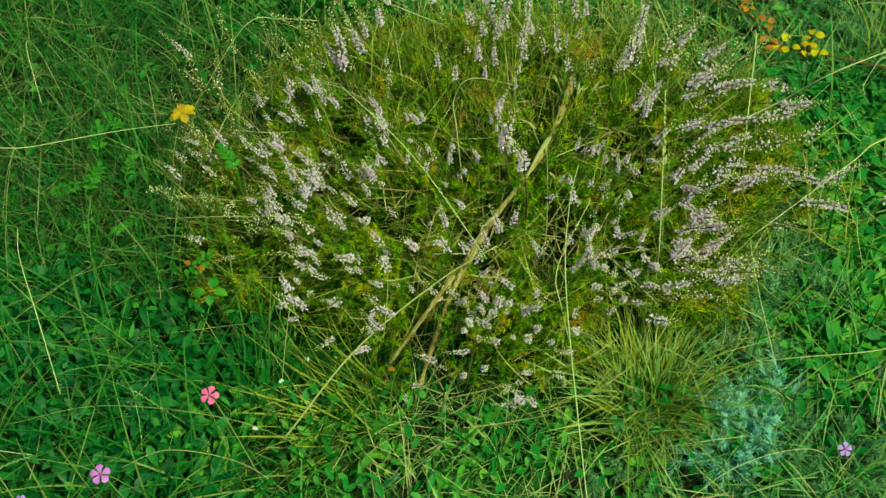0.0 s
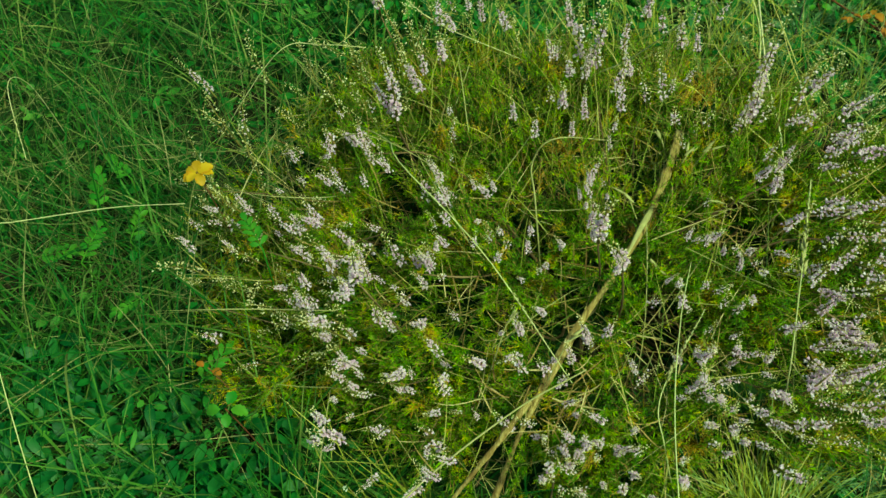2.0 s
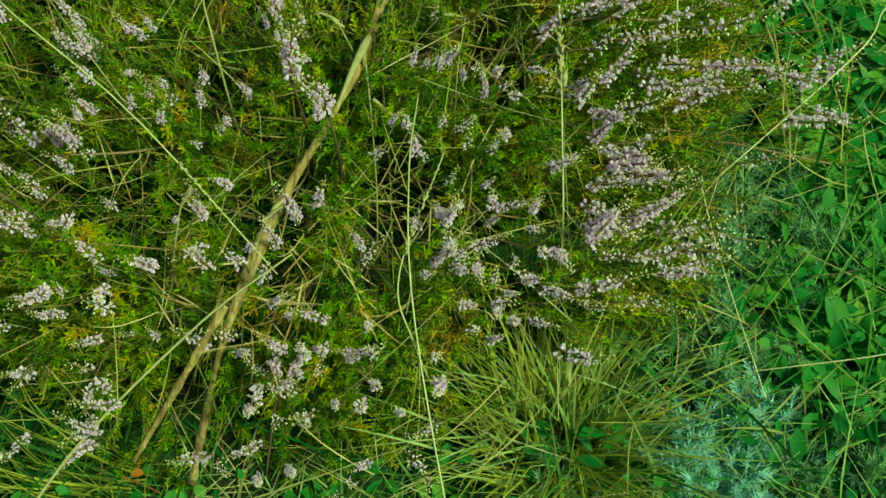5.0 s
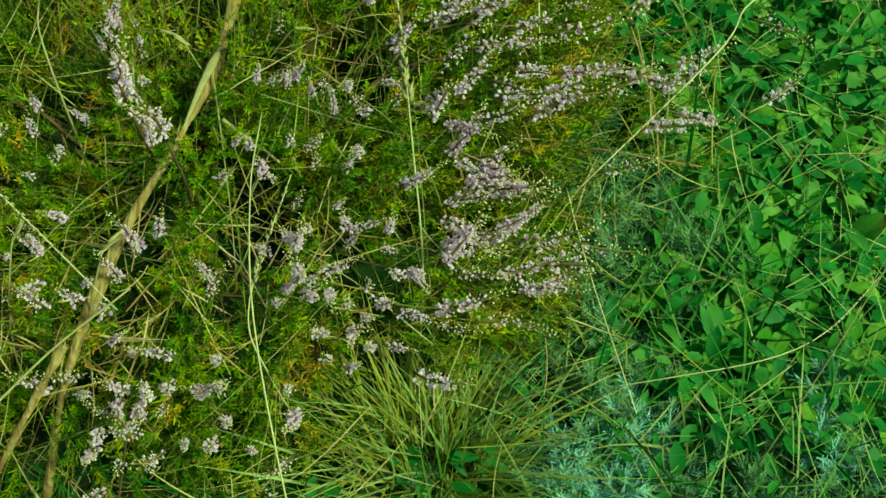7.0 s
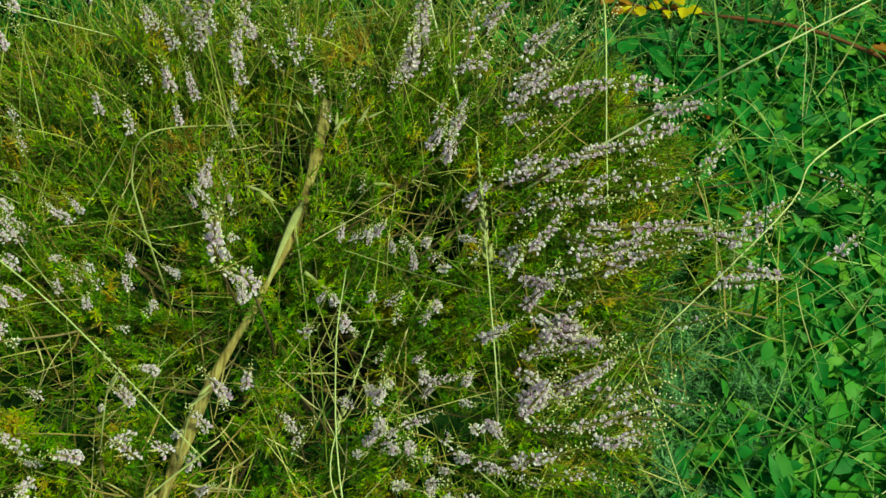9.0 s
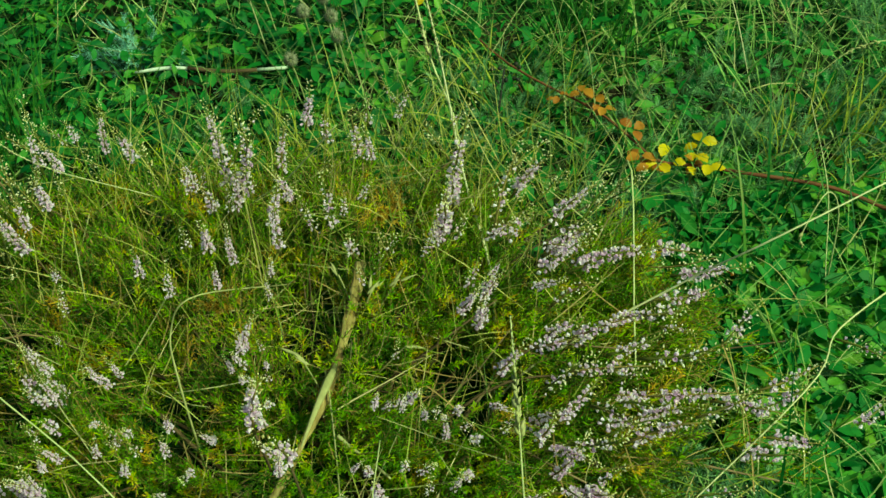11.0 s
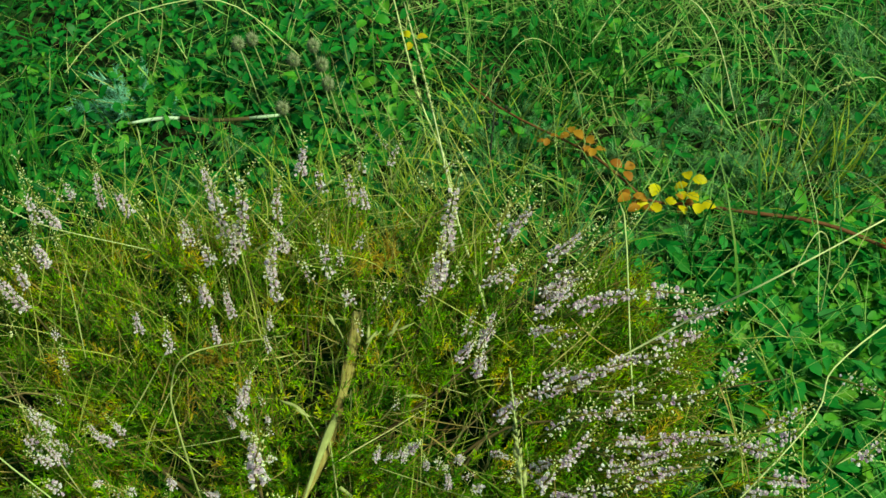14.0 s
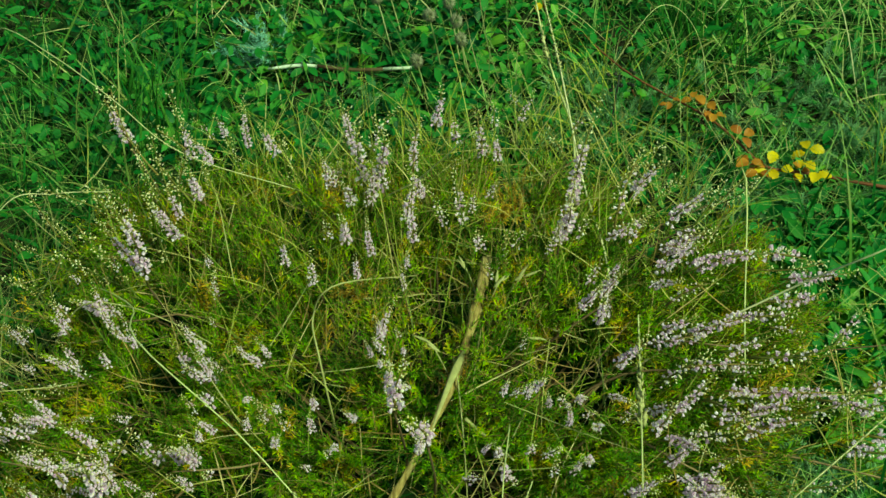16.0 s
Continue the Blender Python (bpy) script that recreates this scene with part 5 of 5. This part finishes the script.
grass_stalk([(-0.06, 0.27, 0.08), (-0.018, 0.268, 0.15), (0.013, 0.268, 0.155), (0.046, 0.260, 0.15), (0.075, 0.250, 0.14)], 0.0009, 0, 0, "dry straw stalk lying across the heather", M_STRAW, "dry_stalk", "dry straw stalks")
grass_stalk([(0.595, 0.34, 0.0), (0.591, 0.392, 0.042), (0.591, 0.440, 0.084), (0.578, 0.493, 0.124)], 0.0007, 0, 0, "thin upright stalk in the leafy ground")
grass_stalk([(0.60, 0.40, 0.0), (0.58, 0.385, 0.12), (0.558, 0.368, 0.169), (0.544, 0.352, 0.145), (0.547, 0.350, 0.133)], 0.0008, 0.3, 0.0014, "nodding stalk with a pale seed head over the leafy ground")
grass_stalk([(0.08, 0.26, 0.0), (0.054, 0.304, 0.096), (0.057, 0.347, 0.104), (0.063, 0.389, 0.119)], 0.0011, 0, 0, "short pale straw lodged in the heather", M_STRAW, "dry_stalk", "dry straw stalks")
grass_stalk([(0.575, 0.60, 0.0), (0.544, 0.644, 0.09), (0.514, 0.668, 0.115), (0.472, 0.668, 0.115), (0.436, 0.634, 0.09)], 0.0007, 0.4, 0.0010, "arching meadow grass with a pale plume")
grass_stalk([(0.72, 0.60, 0.0), (0.669, 0.575, 0.10), (0.627, 0.562, 0.11), (0.595, 0.548, 0.09)], 0.0007, 0.5, 0.0012, "arching meadow grass with a pale plume")
grass_stalk([(0.20, 0.70, 0.0), (0.131, 0.684, 0.10), (0.057, 0.663, 0.11), (0.022, 0.643, 0.10), (0.001, 0.613, 0.09)], 0.0008, 0.25, 0.0011, "arching meadow grass with a pale plume")
grass_stalk([(-0.178, -0.071, 0.06), (-0.205, -0.02, 0.11), (-0.236, 0.03, 0.13), (-0.248, 0.06, 0.135)], 0.0008, 0.2, 0.0010, "thin meadow stalk with a pale tip")
_r = random.Random(21)
for _k in range(64):
    while True:
        _x, _y = _r.uniform(-0.5, 0.9), _r.uniform(-0.3, 1.0)
        if bush_r2(_x, _y) > 1.05 and not (0.45 < _x and 0.05 < _y < 0.45 and _r.random() < 0.8) and not (_y < -0.12 and _x > 0):
            break
    _a, _l = _r.uniform(0, 6.28), _r.uniform(0.12, 0.30)
    _dx, _dy = math.cos(_a) * _l, math.sin(_a) * _l
    _h = _r.uniform(0.08, 0.22)
    grass_stalk([(_x, _y, height(_x, _y)), (_x + _dx * 0.25, _y + _dy * 0.25, _h * 0.65), (_x + _dx * 0.65, _y + _dy * 0.65, _h), (_x + _dx, _y + _dy, _h * 0.85)],
                _r.uniform(0.0004, 0.0007), _r.choice((0, 0.2, 0.3)), 0.0008, "thin arching grass stalk of the meadow", _r.choice((M_FIELD, M_FIELD, M_STALK, M_STRAW)))


# ---- the dead stem across the heather ----
def dead_stem():
    base = Vector((0.152, -0.006, 0.06))
    root = thing("dead_stem", *base, "thick weathered brown dead stem lying across the heather", "dead stem")
    main = [p - base for p in smooth_line([(0.154, -0.008, 0.055), (0.162, 0.02, 0.082), (0.176, 0.062, 0.120), (0.198, 0.130, 0.132), (0.222, 0.196, 0.124), (0.239, 0.256, 0.116), (0.250, 0.308, 0.122), (0.254, 0.340, 0.126)], 40)]
    rnd = random.Random(2)
    rad = []
    for i in range(41):
        k = 1.0 + 0.35 * math.exp(-((i - 28) / 1.5) ** 2) + 0.25 * math.exp(-((i - 14) / 1.5) ** 2)
        rot = 1 - 0.5 * math.exp(-((i - 24) / 1.6) ** 2) - 0.45 * math.exp(-((i - 9) / 1.8) ** 2)
        rad.append((0.0022 + 0.0013 * min(1, i / 25)) * k * rot * rnd.uniform(0.7, 1.25))
    part("stem", tube_mesh("stem", main, rad, M_STICK, 9, 0.6), None, root)
    fork = [p - base for p in smooth_line([(0.176, 0.068, 0.134), (0.158, 0.035, 0.122), (0.140, 0.012, 0.10), (0.127, -0.006, 0.086)], 14)]
    part("side_shoot", tube_mesh("side_shoot", fork, [(0.0026 - 0.00009 * i) * (1 + 0.25 * math.sin(i * 2.3)) for i in range(15)], M_STICK, 8, 0.5), None, root)
    sheath = [p - base for p in smooth_line([(0.242, 0.266, 0.119), (0.234, 0.235, 0.126), (0.226, 0.20, 0.131)], 8)]
    part("peeling_sheath", tube_mesh("peeling_sheath", sheath, [0.0012, 0.0024, 0.003, 0.0026, 0.0022, 0.0018, 0.0014, 0.0009, 0.0004], M_STRAW, 6, 0.3), None, root, "pale peeling leaf sheath")


dead_stem()


def pale_stick():
    base = Vector((0.040, 0.612, height(0.040, 0.612) + 0.030))
    root = thing("fallen_stick", *base, "thin fallen stick with pale bare ends on the ground", "stick")
    pts = [p for p in smooth_line([(0, 0, 0.0), (0.035, 0.003, 0.003), (0.08, 0.001, 0.001), (0.132, 0.003, 0.004)], 12)]
    part("bare_end", tube_mesh("bare_end", pts[:6], [0.0008, 0.0014, 0.0016, 0.0016, 0.0015, 0.0014], M_WHITE, 7), None, root, "bleached bare wood")
    part("bark", tube_mesh("bark", pts[5:11], [0.0017, 0.0018, 0.0018, 0.0017, 0.0017, 0.0016], M_TWIG, 7), None, root, "dark brown bark")
    part("bare_end", tube_mesh("bare_end", pts[10:], [0.0015, 0.0015, 0.0014], M_WHITE, 7), None, root, "bleached bare wood")


pale_stick()


# ---- flowers ----
def pink_flower(x, y, z, mat, tilt, rz, label, size=1.0):
    g = height(x, y + 0.02)
    root = thing("meadow_pink", x, y, g, label, "flower", "five-petalled meadow pinks")
    top = Vector((0, 0, z - g))
    part("stem", tube_mesh("stem", smooth_line([(0.012, 0.015, 0), (0.004, 0.012, top.z * 0.5), (0.001, 0.003, top.z * 0.92), (0, 0, top.z)], 12), 0.0006, M_FIELD, 5), None, root)
    cap = Matrix.Translation(top) @ pose(0, 0, 0, tilt, 0, rz)
    part("calyx", tube_mesh("calyx", [(0, 0, -0.010), (0, 0, -0.005), (0, 0, 0.0)], [0.0012, 0.0017, 0.0015], M_LIME, 7), None, root, m=cap)
    for k in range(5):
        verts, faces = [], []
        prof = ((0.0008, 0.0006, 0.0), (0.0028, 0.0018, 0.0006), (0.0055, 0.0042, 0.0010), (0.0074, 0.0050, 0.0006), (0.0086, 0.0042, -0.0002))
        for px, w, pz in prof:
            for c in (-1, -0.5, 0, 0.5, 1):
                tooth = 0.0006 * (1 if c in (-0.5, 0.5) else 0) if px > 0.008 else 0
                verts.append((px + tooth - 0.0010 * abs(c) * (px > 0.007), c * w * 0.66, pz + 0.0004 * abs(c)))
        for i in range(4):
            for j in range(4):
                a = i * 5 + j
                faces.append((a, a + 1, a + 6, a + 5))
        part("petal", mesh_of("petal", verts, faces, mat), None, root, m=cap @ pose(0, 0, 0.0008 * (k % 2), 0, 0, 72 * k) @ Matrix.Scale(size * 0.86, 4))
    part("eye", tube_mesh("eye", [(0, 0, 0.0002), (0, 0, 0.0012)], [0.0015, 0.0010], M_EYE, 6), None, root, m=cap)


pink_flower(0.017, -0.130, 0.214, M_PINK, 18, 10, "bright pink five-petalled meadow flower on a thin stem")
pink_flower(-0.033, -0.223, 0.245, M_MAUVE, 15, 40, "mauve five-petalled meadow flower on a thin stem")
pink_flower(0.532, -0.037, 0.10, M_LILAC, 30, 25, "small lilac meadow flower low in the grass", 0.85)
pink_flower(-0.105, -0.235, 0.20, M_LILAC, 40, 0, "small lilac meadow flower low in the grass", 0.7)


def clover_head(x, y, z, r, label="fuzzy grey-brown clover head on a thin stem"):
    g = height(x, y)
    root = thing("clover_head", x, y, g, label, "flower head", "faded clover heads")
    part("stem", tube_mesh("stem", smooth_line([(0.01, 0.006, 0), (0.004, 0.004, (z - g) * 0.6), (0, 0, z - g)], 8), 0.0006, M_STALK, 5), None, root)
    rnd = random.Random(int(x * 5000) + 3)
    bits = []
    for k in range(110):
        h = 1 - 2 * (k + 0.5) / 110
        a = k * 2.39996
        q = math.sqrt(1 - h * h)
        d = Vector((q * math.cos(a), q * math.sin(a), h * 1.25))
        c = Vector((0, 0, z - g)) + d * r * 0.55
        t = d.orthogonal().normalized() * r * 0.10
        e = c + d * r * rnd.uniform(0.45, 0.75)
        s = d.cross(t)
        bits.append((np.array([tuple(c + t), tuple(c - t * 0.5 + s * 0.8), tuple(c - t * 0.5 - s * 0.8), tuple(e)]), [(0, 1, 3), (1, 2, 3), (2, 0, 3)]))
    part("head", mesh_of("head", *join(bits), M_FUZZ), None, root)


for cx, cy, cz in ((0.213, 0.617, 0.09), (0.206, 0.629, 0.10), (0.217, 0.610, 0.075), (0.141, 0.644, 0.09), (0.189, 0.623, 0.09), (0.180, 0.587, 0.07), (0.150, 0.66, 0.08)):
    clover_head(cx, cy, cz, 0.0062)


# ---- bramble runner and single leaves ----
def leaflet(parent, m, mat, size, label=""):
    part("leaflet", leaf_mesh("leaflet", 0.0092 * size, 0.0074 * size, mat, 0.5, 0.45, 0.22, 9, 0.2, int(size * 91), 0.65), None, parent, label, m=m)


def bramble():
    base = Vector((0.30, 0.72, 0.015))
    root = thing("bramble_runner", *base, "reddish-brown bramble runner with yellow and orange autumn leaves", "bramble")
    line = smooth_line([(0.30, 0.72, 0.015), (0.36, 0.62, 0.035), (0.43, 0.566, 0.036), (0.456, 0.535, 0.038), (0.478, 0.508, 0.038), (0.511, 0.503, 0.038), (0.545, 0.494, 0.040), (0.61, 0.476, 0.044), (0.66, 0.450, 0.042), (0.71, 0.425, 0.038), (0.78, 0.355, 0.02)], 40)
    part("runner", tube_mesh("runner", [p - base for p in line], [0.0007 + 0.000028 * i + 0.00025 * abs(math.sin(i * 1.7)) for i in range(41)], M_RUNNER, 7), None, root)
    rnd = random.Random(8)
    spots = ((0.478, 0.500, M_YELLOW, 1.25), (0.500, 0.500, M_YELLOW, 1.0), (0.516, 0.497, M_YELLOW, 1.25), (0.512, 0.522, M_YELLOW, 1.2), (0.459, 0.534, M_ORANGE, 1.1), (0.462, 0.505, M_ORANGE, 1.3),
             (0.470, 0.497, M_ORANGE, 1.1), (0.505, 0.500, M_ORANGE, 0.8), (0.430, 0.566, M_ORANGE, 1.15), (0.420, 0.575, M_ORANGE, 0.9), (0.437, 0.560, M_ORANGE, 1.0), (0.40, 0.57, M_ORANGE, 0.8), (0.660, 0.452, M_ORANGE, 1.0), (0.672, 0.455, M_ORANGE, 0.9))
    for x, y, mat, s in spots:
        turn = rnd.uniform(0, 360)
        for k in range(3):
            m = Matrix.Translation(Vector((x, y, 0.045 + rnd.uniform(-0.004, 0.006))) - base) @ pose(0, 0, 0, 0, 0, turn + k * 105 + rnd.uniform(-15, 15)) @ pose(0.0015, 0, 0, rnd.uniform(-20, 20), rnd.uniform(-12, 22), 0)
            leaflet(root, m, mat, s * 1.12)


bramble()


def single_leaves(name, x, y, z, mat, sizes, label, spread=0.004):
    g = height(x, y)
    root = thing(name, x, y, g, label, "leaf")
    part("leaf_stalk", tube_mesh("leaf_stalk", smooth_line([(0.012, 0.012, 0), (0.004, 0.006, (z - g) * 0.6), (0, 0, z - g)], 8), 0.0006, M_RUNNER, 5), None, root)
    rnd = random.Random(int(abs(x) * 1000) + 1)
    for k, s in enumerate(sizes):
        m = Matrix.Translation((0, 0, z - g)) @ pose(0, 0, 0, 0, 0, k * 360 / len(sizes) + rnd.uniform(-25, 25)) @ pose(spread, 0, 0, rnd.uniform(-15, 15), rnd.uniform(-10, 20), 0)
        leaflet(root, m, mat, s)


single_leaves("yellow_leaf", -0.124, 0.207, 0.157, M_GOLD, (1.4, 1.5, 1.2, 1.1, 1.4, 1.2, 1.3), "yellow lobed leaf on a thin stalk beside the heather", 0.001)


def cut_leaf(x, y, z, turn, size, label):
    """A deeply cut leaf: narrow lobes in pairs along a bent rib."""
    g = height(x, y)
    root = thing("cut_leaf", x, y, g, label, "leaf", "deeply cut green leaves")
    top = Vector((0, 0, z - g))
    d = Vector((math.cos(turn), math.sin(turn), 0.12))
    rib = [top + d * (0.016 * size * (k / 6 * 2 - 1)) + Vector((0, 0, -0.003 * size * (k / 6) ** 2)) for k in range(7)]
    part("leaf_stalk", tube_mesh("leaf_stalk", [Vector((-0.02 * d.x, -0.02 * d.y, 0)), top * 0.6 - d * 0.012, *rib], [0.0007] * 4 + [0.0005] * 5, M_LIME, 5), None, root)
    for k in range(1, 6):
        for s in (-1, 1):
            m = Matrix.Translation(rib[k]) @ pose(0, 0, 0, 0, 0, math.degrees(turn) + s * (58 - 4 * k)) @ pose(0, 0, 0, rr(-20, 20), rr(-5, 15), 0)
            part("lobe", leaf_mesh("lobe", 0.0105 * size * rr(0.8, 1.15), 0.0048 * size, M_LIME, 0.55, 0.4, 0.2, 6, 0.12, k), None, root, m=m)
    part("lobe", leaf_mesh("lobe", 0.010 * size, 0.006 * size, M_LIME, 0.5, 0.4, 0.2, 6, 0.12, 9), None, root, m=Matrix.Translation(rib[6]) @ pose(0, 0, 0, 0, 0, math.degrees(turn)))


cut_leaf(-0.063, 0.163, 0.148, 2.3, 1.0, "fresh green deeply cut leaf standing above the heather")
cut_leaf(-0.20, 0.20, 0.07, 1.6, 0.95, "deeply cut green leaf in the long grass")
cut_leaf(-0.23, 0.25, 0.08, 2.6, 0.95, "deeply cut green leaf in the long grass")
cut_leaf(-0.225, 0.165, 0.085, 1.5, 1.1, "deeply cut green leaf in the long grass")
cut_leaf(-0.235, 0.215, 0.09, 1.9, 1.2, "deeply cut green leaf in the long grass")
cut_leaf(-0.26, 0.16, 0.07, 0.4, 1.1, "deeply cut green leaf in the long grass")
cut_leaf(-0.17, 0.12, 0.08, 4.0, 0.9, "deeply cut green leaf in the long grass")
cut_leaf(-0.085, 0.075, 0.08, 1.2, 1.1, "deeply cut green leaf at the heather's edge")
single_leaves("lobed_leaf", -0.047, 0.023, 0.124, M_LIME, (1.5, 1.3, 1.4, 1.2), "lime-green lobed leaf at the heather's edge")
single_leaves("brown_leaf", -0.078, 0.062, 0.105, M_ORANGE, (1.0, 0.8), "small brown withered leaf at the heather's edge")
single_leaves("lobed_leaf", 0.369, 0.594, 0.035, M_LIME, (1.1, 1.2, 0.9), "lime-green three-part leaf near the bramble")
single_leaves("lobed_leaf", 0.249, 0.706, 0.06, M_LIME, (1.6, 1.5, 1.3), "lime-green three-part leaf near the bramble")
single_leaves("lobed_leaf", 0.255, 0.693, 0.05, M_LIME, (1.3, 1.2, 1.0), "lime-green three-part leaf near the bramble")
single_leaves("yellow_leaf", 0.287, 0.689, 0.05, M_YELLOW, (1.2, 1.3, 1.0), "yellow three-part leaf near the bramble")
single_leaves("orange_leaf", 0.124, -0.016, 0.09, M_ORANGE, (0.8,), "small orange withered leaf at the heather's foot")
single_leaves("orange_leaf", 0.423, 0.067, 0.035, M_ORANGE, (0.6,), "small orange withered leaf at the heather's foot")
single_leaves("orange_leaf", 0.517, 0.40, 0.03, M_ORANGE, (0.8, 0.6), "small red-brown withered leaf on the ground")


def dark_pods():
    root = thing("dark_seed_plant", 0.356, 0.575, height(0.356, 0.575), "dark dry stem with small black seed pods", "plant")
    part("stem", tube_mesh("stem", smooth_line([(-0.012, -0.05, 0.0), (-0.006, -0.02, 0.03), (0.0, 0.016, 0.062)], 8), 0.0009, M_DARK, 5), None, root)
    rnd = random.Random(4)
    for k in range(9):
        bm = bmesh.new()
        bmesh.ops.create_icosphere(bm, subdivisions=1, radius=0.0022)
        bmesh.ops.scale(bm, vec=(1, 0.9, 1.3), verts=bm.verts)
        part("pod", bm, M_DARK, root, m=pose(rnd.uniform(-0.012, 0.014), rnd.uniform(0.0, 0.02), rnd.uniform(0.052, 0.07), rnd.uniform(0, 60), 0, 0))


dark_pods()


# ---- oat heads, fallen petals ----
def oat_head(x, y, z, turn, count, label="pale dry oat head with long spikelets"):
    """A thin stem that carries a few long husks."""
    g = max(0.0, z - 0.12)
    root = thing("oat_head", x, y, g, label, "grass", "pale oat heads in the heather")
    rnd = random.Random(int(x * 7000 + y * 300))
    way = Vector((math.cos(turn), math.sin(turn), 0))
    top = Vector((0, 0, z - g))
    part("stem", tube_mesh("stem", smooth_line([-way * 0.05, -way * 0.03 + top * 0.6, top * 0.92 - way * 0.008, top], 12), 0.0005, M_STRAW, 5), None, root)
    for k in range(count):
        a = turn + rnd.uniform(-0.7, 0.7)
        d = Vector((math.cos(a), math.sin(a), rnd.uniform(-0.2, 0.7))).normalized()
        ln = rnd.uniform(0.009, 0.014)
        p = top - way * 0.004 * k + d * 0.002
        husk = tube([p + d * ln * h for h in (0.0, 0.15, 0.4, 0.7, 1.0)], [0.0003, 0.0010, 0.0013, 0.0008, 0.0001], 6, 0.6)
        part("spikelet", mesh_of("spikelet", *husk, M_STRAW), None, root)


for ox, oy, oz, ot, oc in ((0.220, 0.262, 0.135, 2.4, 4), (0.264, 0.313, 0.135, 0.9, 3), (0.279, 0.318, 0.135, 0.6, 3), (0.287, 0.276, 0.125, 0.2, 2), (0.240, 0.330, 0.125, 2.2, 2),
                           (0.199, 0.109, 0.165, 1.0, 3), (0.151, 0.116, 0.16, 1.2, 2)):
    oat_head(ox, oy, oz, ot, oc)


def fallen_petal(x, y, z, turn):
    m = leaf_mesh("fallen_petal", 0.007, 0.004, M_WHITE, 0.5, 0.8, 0.3, 5)
    ob = part("fallen_petal", m, None, None, "small white petal caught in the grass", m=pose(x, y, z, 0, 0, turn))
    tagged(ob, category="petal", group="white petals in the grass")


for fx, fy, fz, ft in ((0.021, -0.022, 0.05, 60), (0.011, -0.078, 0.06, 10), (0.60, 0.455, 0.03, 0), (0.045, 0.0, 0.06, 120)):
    fallen_petal(fx, fy, fz, ft)
